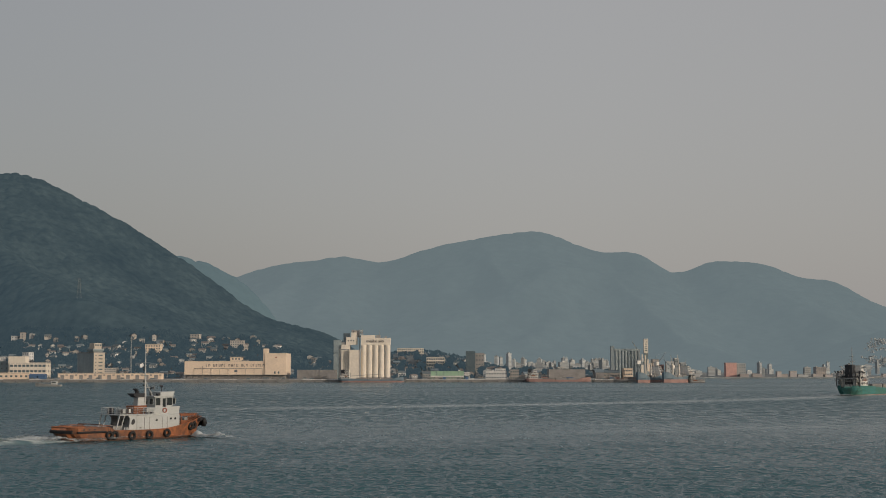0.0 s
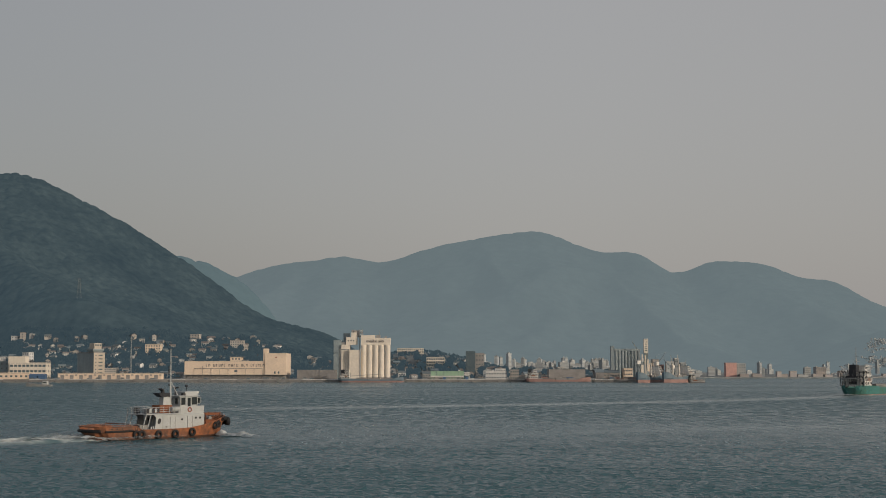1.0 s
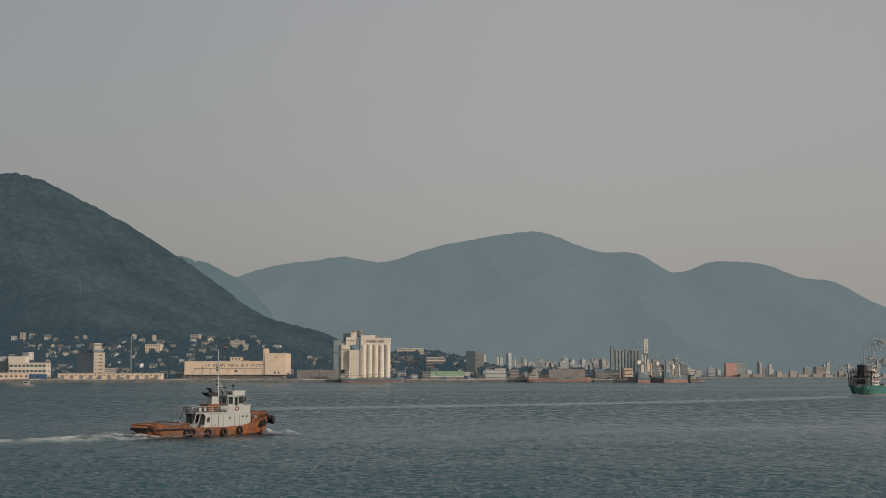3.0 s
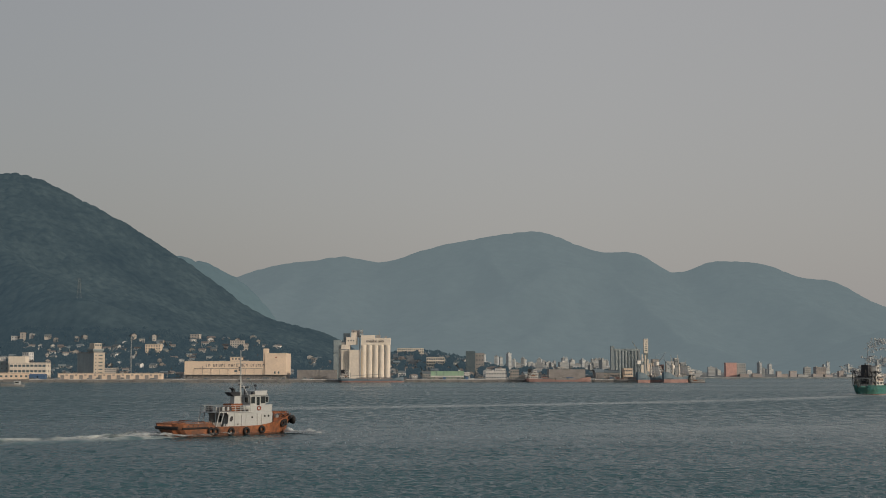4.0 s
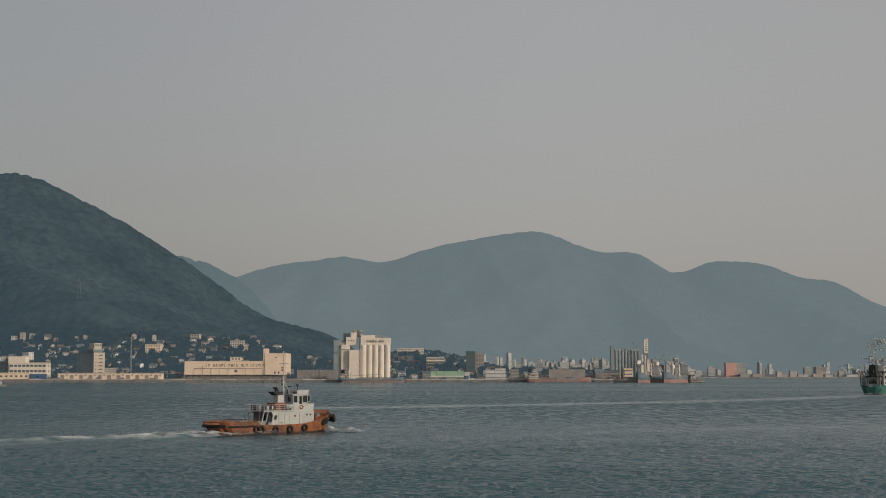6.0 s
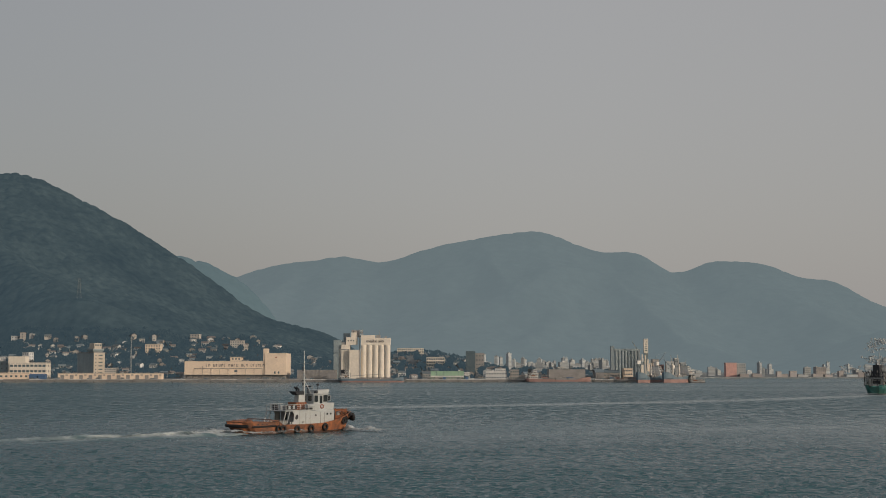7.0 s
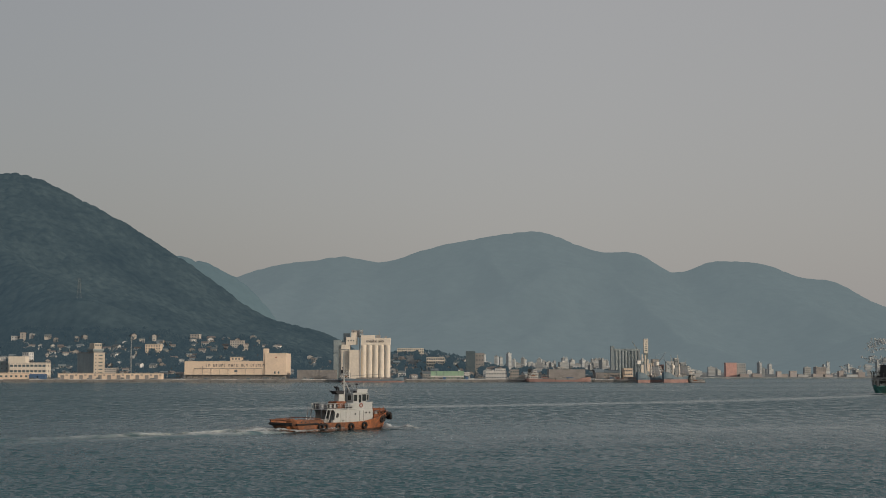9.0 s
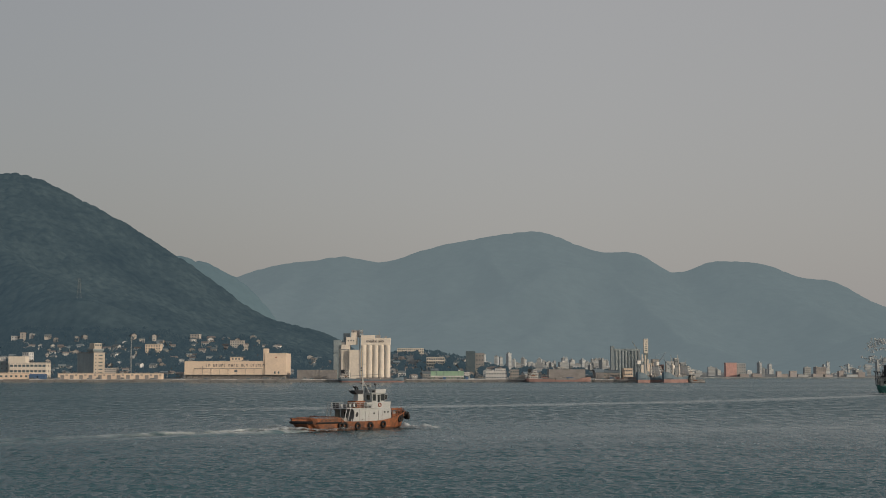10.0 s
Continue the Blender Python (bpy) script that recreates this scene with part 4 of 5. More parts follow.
    bm_.tube([(x0 + 10.5 * k, 0, deck + 1), (x0 + 10.5 * k, 0, deck + 5.5)], 0.3, 6).tube([(x0 + 10.8 * k, 0, deck + 2.6), (L * 0.3, 0, deck + 4.2)], 0.28, 6, 0.15)
    part("derrick", bm_, ship, "dark derrick boom over the hatches")
    fm = Shape(M["grey"])
    fm.tube([(L * 0.82, 0, free), (L * 0.82, 0, free + 9)], 0.2, 6, 0.08).tube([(L * 0.82, -1.2, free + 7), (L * 0.82, 1.2, free + 7)], 0.06, 5)
    part("foremast", fm, ship)
    if crane:
        for cx in (-0.2, 0.3):
            cr = Shape(M["worn_white"])
            cr.tube([(L * cx, 0, free), (L * cx, 0, free + 11)], 0.9, 8, 0.7)
            cr.tube([(L * cx, 0, free + 8), (L * cx + 9, 3, free + 19)], 0.35, 5, 0.2)
            cr.tube([(L * cx, 0, free + 11), (L * cx + 9, 3, free + 19)], 0.06, 4)
            part("deck_crane", cr, ship, "pale deck crane with raised jib")
    return ship


def stern_gear(ship):
    """Davits, ventilators, drums and frames crowded round the coaster's funnel; its deck lies at 3.4 m."""
    x0 = -29.7
    for side in (-1, 1):
        for x in (-1.2, 1.8) if side < 0 else (-1.2, 1.8, 5.0):
            d = Shape(M["black"])
            d.tube([(x0 + x, side * 4.6, 3.5), (x0 + x, side * 4.7, 8.6), (x0 + x - 0.5, side * 4.9, 9.4), (x0 + x - 1.2, side * 5.0, 9.5)], 0.19, 6)
            part("davit", d, ship, "dark boat davit")
        b = Shape(M["black"])
        b.tube([(x0 - 2.2, side * 3.4, 9.0), (x0 + 5.4, side * 4.6, 9.0)], 0.12, 5).tube([(x0 - 2.2, side * 3.4, 6.3), (x0 + 5.4, side * 4.6, 6.3)], 0.12, 5)
        part("side_frame", b, ship)
        for x, h in ((-0.6, 3.2), (3.6, 2.8), (6.5, 3.4)):
            v = Shape(M["grey"])
            v.tube([(x0 + x, side * 3.2, 3.5), (x0 + x, side * 3.2, 3.5 + h), (x0 + x + 0.5, side * 3.2, 4.0 + h)], 0.32, 8)
            part("ventilator", v, ship, "grey cowl ventilator")
    for y in (-3.6, -1.2, 1.2, 3.6):
        post = Shape(M["black"])
        post.tube([(x0 - 2.4, y, 3.2), (x0 - 2.4, y, 10.4 - 0.3 * abs(y))], 0.15, 6)
        part("stern_post", post, ship)
    for z in (6.4,):
        bar = Shape(M["grey"])
        bar.box(x0 - 2.6, x0 - 1.0, -4.0, 4.0, z, z + 0.5)
        part("stern_gallery", bar, ship, "grey gallery across the stern")
    for y, x in ((-2.6, 1.2), (2.2, 0.8), (0.4, -1.0)):
        drum = Shape(M["black"])
        drum.tube([(x0 + x - 0.6, y, 7.4), (x0 + x + 0.6, y, 7.4)], 0.7, 10)
        part("rope_drum", drum, ship)


coaster = cargo_ship("cargo_ship", "green-hulled coaster with dark funnel under way", 66, 10.5, 3.1, "green_hull", "rust_red", 0.84, False, 0.1)
stern_gear(coaster)
coaster_wake = foam_sheet("wake", "pale foam under the coaster's stern", 120, 120, lambda u: 3.5 + 2 * u, lambda u, v: 0.25 * np.exp(-u * 6) + 0.06, lambda u, v: 0.5 * np.exp(-u * 5) + 0.06 - 0.5 * v * v, 131)


def motor_boat():
    b = thing("motor_boat", "small grey motor boat speeding along the quay", "boat", pose(0, 0, 0))
    s = Shape(M["grey"])
    rings = []
    for x, w, t in ((-7.5, 1.9, 1.3), (-3, 2.1, 1.3), (3, 1.9, 1.7), (7, 1.1, 2.2), (9.2, 0.05, 2.5)):
        rings.append([(x, -w, t), (x, -w * 0.8, -0.3), (x, w * 0.8, -0.3), (x, w, t)])
    s.loft(rings)
    part("hull", s, b, "grey hull")
    c = Shape(M["white"], M["glass"])
    c.box(-5.0, -1.2, -1.4, 1.4, 1.3, 3.4, 0.15)
    c.use(1).box(-1.22, -1.14, -1.2, 1.2, 2.3, 3.1)
    for side in (-1, 1):
        c.box(-4.4, -1.8, min(side * 1.41, side * 1.45), max(side * 1.41, side * 1.45), 2.3, 3.0)
    part("cabin", c, b)
    m = Shape(M["grey"])
    m.tube([(-3, 0, 3.3), (-3.2, 0, 5.6)], 0.08, 5)
    part("mast", m, b)
    return b


launch = motor_boat()
launch_wake = foam_sheet("wake", "thin white wake behind the motor boat", 38, 60, lambda u: 0.9 + 1.6 * u, lambda u, v: 0.5 * np.exp(-u * 6) + 0.12, lambda u, v: 0.65 - 0.6 * u - 0.3 * v * v, 141)


# ---- the harbour front ----
def unit_window():
    s = Shape(M["grey"], M["town_glass"])
    s.box(-0.5, 0.5, -0.06, 0.0, -0.5, -0.42).box(-0.5, 0.5, -0.06, 0.0, 0.42, 0.5).box(-0.5, -0.43, -0.06, 0.0, -0.42, 0.42).box(0.43, 0.5, -0.06, 0.0, -0.42, 0.42)
    s.use(1).box(-0.43, 0.43, -0.02, 0.0, -0.42, 0.42)
    return s.mesh("window")


WINDOW = unit_window()
DOOR_MESH = Shape(M["brown_shed"]).box(-0.5, 0.5, -0.05, 0.0, -0.5, 0.5).box(-0.5, -0.44, -0.1, -0.05, -0.5, 0.5).box(0.44, 0.5, -0.1, -0.05, -0.5, 0.5).box(-0.44, 0.44, -0.1, -0.05, 0.44, 0.5).mesh("shutter")


def opening(parent, x, y, z, w, h, turn=0, mesh=None, name="window"):
    """A window or shutter in a wall that faces -y (turned about z by turn degrees)."""
    ob = new(name, mesh or WINDOW)
    ob.parent = parent
    ob.matrix_basis = pose(x, y, z, 0, 0, turn) @ Matrix.Diagonal((w, 1.6, h, 1))
    return ob


def block(name, label, x0, x1, y, deep, z0, z1, wall, floors=0, cols=0, win=(1.5, 1.3), roof="concrete", turn=0, category="building", group="", parapet=0.5, band=False, sides=True):
    """A flat-roofed building with its front wall at y; windows by floor and column."""
    w, h = x1 - x0, z1 - z0
    b = thing(name, label, category, pose((x0 + x1) / 2, y, z0, 0, 0, turn), group)
    s = Shape(M[wall])
    s.box(-w / 2, w / 2, 0, deep, -4, h)
    body = part("wall", s, b)
    r = Shape(M[roof], M[wall])
    r.box(-w / 2 - 0.15, w / 2 + 0.15, -0.15, deep + 0.15, h + 0.004, h + 0.25)
    if parapet:
        r.use(1).box(-w / 2 - 0.15, w / 2 + 0.15, -0.15, 0.1, h + 0.25, h + 0.25 + parapet).box(-w / 2 - 0.15, w / 2 + 0.15, deep - 0.1, deep + 0.15, h + 0.25, h + 0.25 + parapet)
        r.box(-w / 2 - 0.15, -w / 2 + 0.1, 0.1, deep - 0.1, h + 0.25, h + 0.25 + parapet).box(w / 2 - 0.1, w / 2 + 0.15, 0.1, deep - 0.1, h + 0.25, h + 0.25 + parapet)
    part("roof", r, b)
    for f in range(floors):
        z = h * (f + 0.55) / floors
        for c in range(cols):
            opening(b, -w / 2 + w * (c + 0.5) / cols, -0.004, z, min(win[0], w / cols * 0.8), min(win[1], h / floors * 0.7))
        if sides:
            n = max(1, int(deep / 4))
            for c in range(min(n, 3)):
                opening(b, w / 2 + 0.004, deep * (c + 0.5) / min(n, 3), z, min(1.4, win[0]), min(win[1], h / floors * 0.7), 90)
        if band:
            k = Shape(M[wall])
            k.box(-w / 2, w / 2, -0.9, -0.01, h * f / floors - 0.1, h * f / floors + 0.9)
            part("balcony", k, b)
    return b


def gable(name, label, x0, x1, y, deep, z0, eave, ridge, wall, roof, category="shed", cols=0, along=True, group="", doors=0):
    """A building with a pitched roof, its ridge along the front (along) or away from it."""
    w, h = x1 - x0, eave
    b = thing(name, label, category, pose((x0 + x1) / 2, y, z0), group)
    s = Shape(M[wall])
    a = w / 2
    s.box(-a, a, 0, deep, -4, h)
    if along:
        s.add([(-a, 0, h), (-a, deep, h), (-a, deep / 2, ridge)], [(0, 2, 1)]).add([(a, 0, h), (a, deep, h), (a, deep / 2, ridge)], [(0, 1, 2)])
    else:
        s.add([(-a, 0, h), (a, 0, h), (0, 0, ridge)], [(0, 1, 2)]).add([(-a, deep, h), (a, deep, h), (0, deep, ridge)], [(0, 2, 1)])
    part("wall", s, b)
    r = Shape(M[roof])
    t, o = 0.22, 0.5
    for side in (-1, 1):
        if along:
            e = (-o if side < 0 else deep + o)
            k = (h - o * (ridge - h) / (deep / 2))
            lo, hi = [(-a - o, e, k), (a + o, e, k)], [(-a - o, deep / 2, ridge), (a + o, deep / 2, ridge)]
        else:
            e = side * (a + o)
            k = h - o * (ridge - h) / a
            lo, hi = [(e, -o, k), (e, deep + o, k)], [(0, -o, ridge), (0, deep + o, ridge)]
        v = lo + hi[::-1]
        v = v + [(p[0], p[1], p[2] + t) for p in v]
        r.add(v, [(3, 2, 1, 0), (4, 5, 6, 7), (0, 1, 5, 4), (1, 2, 6, 5), (2, 3, 7, 6), (3, 0, 4, 7)])
    part("roof", r, b)
    for c in range(cols):
        opening(b, -a + w * (c + 0.5) / cols, -0.004, h * 0.62, min(1.6, w / cols * 0.6), min(1.3, h * 0.4))
    for c in range(doors):
        opening(b, -a + w * (c + 0.5) / doors, -0.004, h * 0.4, min(4.0, w / doors * 0.55), h * 0.78, mesh=DOOR_MESH, name="shutter")
    return b


def quay():
    q = tagged(new("quay_wall", Shape(M["concrete"]).box(-1500, 236, 1256.6, 1262, -2, 2.5).mesh("quay_wall")), "stained concrete quay along the water", "quay", kind="structure")
    fender = Shape(M["rubber"]).box(-0.22, 0.22, -0.3, 0, -0.6, 1.5, 0.06).mesh("quay_fender")
    cap = Shape(M["plaster"]).box(-5.9, 5.9, -0.25, 3.0, 0, 0.32, 0.05).mesh("kerb")
    for i in range(56):
        x = -430 + i * 12
        if x < 230:
            f = new("quay_fender", fender)
            f.parent, f.location = q, (x, 1256.6, 0)
            k = new("kerb", cap)
            k.parent, k.location = q, (x + 6, 1256.6, 2.5)


quay()

# office block by the landing stage
block("office_building", "three-storey pale office block by the quay", -406, -371.8, 1275, 16, 2.4, 17.6, "silo_wall", 3, 9, (3.1, 2.2), band=False)
block("office_building", "pale upper block on the office building", -409, -393, 1280, 12, 2.4, 23.6, "silo_wall", 0, 0)
block("terminal_building", "low cream landing hall beside the water", -440, -384.5, 1264, 9, 2.4, 8.2, "cream_wall", 1, 12, (2.2, 1.8))
# added block for the office's shaded left side, shade painted as grey-blue wall
block("office_building", "block behind the landing hall, its shade painted grey-blue", -430, -403, 1292, 14, 2.4, 19.0, "grey_silo", 4, 6)
for x0, x1 in ((-384, -377), (-376, -369.5)):
    gable("canopy_shed", "blue sheeted market shelter on the quay", x0, x1, 1264, 7, 2.4, 3.8, 5.2, "blue_sheet", "blue_sheet")

# long transit shed
shed = block("transit_shed", "long low cream transit shed with shuttered bays", -357.5, -262, 1264, 14, 2.4, 8.0, "cream_wall", parapet=0.35)
for i in range(11):
    opening(shed, -43.5 + i * 8.7, -0.004, 2.3, 3.4, 4.2, mesh=DOOR_MESH, name="shutter")
    opening(shed, -39.5 + i * 8.7, -0.004, 4.3, 2.2, 0.9)

# harbour tower, set cornerwise to the quay
def control_tower():
    t = thing("control_tower", "tall cornerwise concrete harbour tower with one sunlit narrow face", "tower", pose(-329.9, 1285, 2.4, 0, 0, 45))
    # blue-grey shaft, paler front: shaded and sunlit sides also put into colour
    part("shaft", Shape(M["grey_silo"]).box(0, 11.8, 0, 30, -1, 25.0), t)
    face = Shape(M["tower_wall"])
    face.box(0.0, 11.8, -0.16, -0.004, -1, 25.0)
    part("front_wall", face, t, "front wall in a lighter greyish render that paints it sunlit")
    part("roof", Shape(M["concrete"]).box(-0.4, 12.2, -0.4, 30.4, 25.004, 25.8), t)
    for i in range(7):
        opening(t, 7.2, -0.17, 3.0 + i * 3.3, 4.6, 1.1)
        part("balcony", Shape(M["tower_wall"]).box(4.2, 10.6, -1.1, -0.18, 0.8 + i * 3.3, 1.8 + i * 3.3), t)
        opening(t, 2.2, -0.17, 3.0 + i * 3.3, 1.2, 1.1)
    hd = Shape(M["grey_silo"])
    hd.loft([[(x, y, 25.81) for x, y in ((-0.2, 0), (8.6, 0), (8.6, 9), (-0.2, 9))], [(x, y, 27.6) for x, y in ((-2.0, -1.6), (9.8, -1.6), (9.8, 10), (-2.0, 10))],
             [(x, y, 29.0) for x, y in ((-2.0, -1.6), (9.8, -1.6), (9.8, 10), (-2.0, 10))]])
    part("head", hd, t)
    part("lookout", Shape(M["tower_wall"]).box(0.0, 8.0, -0.6, 8.4, 29.02, 34.4, 0.3), t)
    for i in range(3):
        opening(t, 1.6 + i * 2.4, -0.61, 32.4, 1.9, 1.6)


control_tower()

# lattice mast
lm = thing("radio_mast", "pale slender lattice radio mast", "mast", pose(-298, 1300, 2.4))
g = Shape(M["far_tower"])
for dx, dy in ((-0.7, -0.7), (0.7, -0.7), (0.0, 0.7)):
    g.tube([(dx, dy, 0), (dx * 0.35, dy * 0.35, 40)], 0.14, 5)
for i in range(20):
    k0, k1 = 1 - 0.65 * i / 20, 1 - 0.65 * (i + 1) / 20
    g.tube([(-0.7 * k0, -0.7 * k0, 2 * i), (0.7 * k1, -0.7 * k1, 2 * i + 2)], 0.07, 4).tube([(0.7 * k0, -0.7 * k0, 2 * i), (0, 0.7 * k1, 2 * i + 2)], 0.07, 4)
part("lattice", g, lm)
for z in (22, 30, 37):
    part("dish", Shape(M["far_tower"]).ring((0, -0.5, z), (0, 1, 0), 0.7, 0.15, 10, 5), lm)


# the big warehouse
def warehouse():
    w = thing("warehouse", "large peach-coloured quay warehouse with a taller end block", "warehouse", pose(-241.2, 1270, 2.4))
    s = Shape(M["cream_wall"])
    s.box(0, 75, 0, 40, 4.6, 17.2)
    part("wall", s, w)
    s = Shape(M["cream_wall"])
    s.box(75.004, 94.8, -1.0, 40, 4.6, 24.6)
    part("end_block", s, w)
    s = Shape(M["cream_wall"])
    s.box(73.6, 77.6, -0.6, 10, 17.25, 28.9)
    part("stair_head", s, w)
    s = Shape(M["cream_wall"], M["concrete"])
    s.box(42, 52.5, 3, 16, 17.25, 21.0)
    s.use(1).box(41, 55, 2.2, 17, 21.004, 21.4).box(52.6, 58, 4, 14, 17.25, 18.4)
    part("penthouse", s, w)
    s = Shape(M["roof_grey"], M["cream_wall"])
    s.box(-0.3, 73.5, -0.3, 40.3, 17.204, 17.5).box(77.7, 95.1, -1.3, 40.3, 24.604, 24.9)
    part("roof", s, w)
    s = Shape(M["brown_shed"])
    s.box(0.5, 94.3, 1.5, 39, -1.5, 4.58)
    part("loading_floor", s, w, "shadowed loading floor")
    s = Shape(M["roof_grey"])
    s.box(-1.5, 98, -2.2, -0.35, 4.3, 4.62)
    part("canopy", s, w, "long grey canopy over the loading bays")
    post = Shape(M["concrete"]).box(-0.22, 0.22, -0.22, 0.22, -0.2, 4.29, 0.04).mesh("post")
    for i in range(17):
        p = new("post", post)
        p.parent, p.location = w, (0.5 + i * 5.85, -1.9, 0.2)
        opening(w, 3.5 + i * 5.4, 1.49, 1.9, 3.6, 3.6, mesh=DOOR_MESH, name="shutter")
    dock = Shape(M["concrete"])
    dock.box(-2, 99, -6.2, 1.4, -1.5, 0.9)
    part("loading_dock", dock, w)
    pipe = Shape(M["brown_shed"])
    pipe.tube([(9, -0.5, 10.4), (73, -0.5, 10.4)], 0.22, 6)
    for i in range(9):
        pipe.tube([(9 + 8 * i, -0.5, 4.7), (9 + 8 * i, -0.5, 10.5 + (2.4 if i % 4 == 1 else 0))], 0.14, 5)
    part("pipe_run", pipe, w)
    # lettering that cannot be told apart, as bars
    r = random.Random(5)
    x = 20.0
    for i in range(21):
        if i in (2, 7, 11, 14):
            x += 2.2
        wd = 1.3 + 0.5 * r.random()
        bar = Shape(M["roof_brown"])
        bar.box(x, x + wd * 0.3, -0.12, -0.004, 12.2, 14.6)
        if i % 3:
            bar.box(x + wd * 0.7, x + wd, -0.12, -0.004, 12.2, 14.6)
        bar.box(x + wd * 0.3, x + wd * 0.7, -0.12, -0.004, 13.9 if i % 2 else 12.2, 14.6 if i % 2 else 12.9)
        part("sign_bar", bar, w, "dark sign stroke")
        x += wd + 0.75
    em = Shape(M["red"])
    em.add([(84.4, -1.15, 20.0), (86.6, -1.15, 20.0), (85.5, -1.15, 21.9), (84.4, -1.01, 20.0), (86.6, -1.01, 20.0), (85.5, -1.01, 21.9)], [(0, 1, 2), (0, 2, 5, 3), (1, 4, 5, 2), (0, 3, 4, 1)])
    part("emblem", em, w, "small dark red triangular emblem")
    opening(w, 84.5, -1.01, 6.6, 1.6, 2.2)
    opening(w, 88.0, -1.01, 6.6, 1.6, 2.2)
    opening(w, 48.0, -0.01, 8.0, 3.0, 1.6)
    for x in (44.5, 47.5, 50.5):
        opening(w, x, 2.99, 19.3, 1.4, 1.4)


warehouse()

# weathered shed between warehouse and silo
sh = block("storage_shed", "weathered brown corrugated storage shed", -136, -99.5, 1268, 22, 2.4, 11.4, "brown_shed", roof="roof_grey", parapet=0.0)
rib = Shape(M["brown_shed"]).box(-0.16, 0.16, -0.16, -0.004, 0, 8.9).mesh("rib")
for i in range(30):
    o = new("rib", rib)
    o.parent, o.location = sh, (-17.6 + i * 1.21, 0, 0)


# grain silo
def grain_silo():
    s0 = thing("grain_silo", "pale concrete grain silo with five tall round bins", "silo", pose(-96, 1272, 2.4))
    w = Shape(M["silo_wall"])
    w.box(0.5, 8.2, 4, 22, -1, 32.6, 0.15)
    part("elevator_block", w, s0)
    w = Shape(M["silo_wall"])
    w.box(4.8, 14.8, 6, 20, 32.65, 39.8, 0.15)
    part("elevator_head", w, s0)
    w = Shape(M["silo_wall"])
    w.box(9.4, 14.6, 8, 18, 39.85, 44.2, 0.15)
    part("elevator_top", w, s0)
    # blue-grey instead of pale concrete: shade of the silo's left side in colour
    w = Shape(M["grey_silo"])
    w.box(-6.9, 0.45, 6, 24, -1, 37.0, 0.15)
    w.box(1.2, 7.4, 21, 27, -1, 44.0, 0.15)
    part("rear_block", w, s0, "rear block, its shade painted in blue-grey")
    w = Shape(M["silo_wall"])
    w.box(8.25, 18.8, -0.5, 14, -1, 27.8, 0.15)
    part("front_block", w, s0)
    w = Shape(M["white"])
    w.box(18.2, 19.2, -0.9, 0.2, -1, 29.0)
    part("pipe_shaft", w, s0, "white vertical conveyor shaft")
    w = Shape(M["silo_wall"])
    w.box(18.85, 46.6, 2.5, 14, 32.2, 39.0, 0.15)
    part("gallery", w, s0)
    w = Shape(M["silo_wall"])
    w.box(18.9, 32, 5, 13, 39.05, 41.6, 0.15)
    part("gallery_top", w, s0)
    for i in range(5):
        c = Shape(M["silo_wall"])
        x = 21.7 + i * 5.55
        c.tube([(x, 4.6, -1), (x, 4.6, 15), (x, 4.6, 32.18)], 2.72, 24)
        part("bin", c, s0, smooth=False)
        d = Shape(M["concrete"])
        d.tube([(x, 4.6, 2.0), (x, 4.6, 2.5)], 2.8, 24)
        part("bin_band", d, s0)
    st = Shape(M["brown_shed"], M["grey"], M["white"])
    for k in range(4):
        st.use(2 if k % 2 else 0).box(17.2, 20.4, 7, 10, 39.9 + k * 1.75, 41.0 + k * 1.75)
    st.use(0).box(12.0, 17.0, 9, 15, 39.9, 46.2).box(9.6, 12.0, 9.5, 14, 44.3, 46.8)
    st.use(1)
    for x in (17.3, 20.3):
        for y in (7.1, 9.9):
            st.tube([(x, y, 27), (x, y, 47)], 0.16, 5)
    part("stair_tower", st, s0, "dark plant room with a white open stair tower")
    for a, b, z, h in ((0.5, 4.5, 32.65, 2.4), (33, 37, 39.05, 2.6), (41, 43, 39.05, 1.6)):
        v = Shape(M["grey"])
        v.box(a, b, 7, 11, z, z + h)
        part("roof_plant", v, s0)
    hoist = Shape(M["grey"])
    hoist.tube([(36.2, 9, 39), (36.2, 9, 46)], 0.15, 5)
    part("aerial", hoist, s0)
    for x in (7, 9.5, 12):
        opening(s0, x, 5.99, 36.5, 1.2, 1.3)
    # lettering on the gallery
    cu = bpy.data.curves.new("sign_lettering", "FONT")
    cu.body, cu.size, cu.align_x, cu.extrude = "mojiko silo", 3.7, "CENTER", 0.06
    cu.offset = 0.04
    cu.materials.append(M["black"])
    t = new("sign_lettering", cu)
    t.parent = s0
    t.matrix_basis = pose(32.2, 2.42, 34.8, 90, 0, 0)
    tagged(t, "dark grey lettering on the gallery wall")
    # dock-side conveyor
    cv = Shape(M["grey"])
    cv.tube([(8.5, -2, 28), (-1, -4, 28)], 0.6, 6).tube([(0, -4, 0), (0, -4, 28)], 0.35, 6)
    part("conveyor", cv, s0)


grain_silo()

# moored ships
def moored(ship, x, y, heading):
    ship.matrix_basis = pose(x, y, 0, 0, 0, heading)


moored(cargo_ship("cargo_ship", "grey and red coaster moored below the silo", 60, 10, 3.0, "navy_hull", "rust_red", 0.8, False, 0.5), -66, 1249, 0)
moored(cargo_ship("cargo_ship", "small moored freighter with white bridge and pinkish hull", 60, 10, 2.9, "rust_red", "navy_hull", 0.9), 105, 1247, 0)
moored(cargo_ship("bulk_carrier", "dark-hulled freighter with deck cranes at the grain berth", 48, 12, 5.6, "navy_hull", "rust_red", 0.85, True, 0.45), 186, 1231, 238)
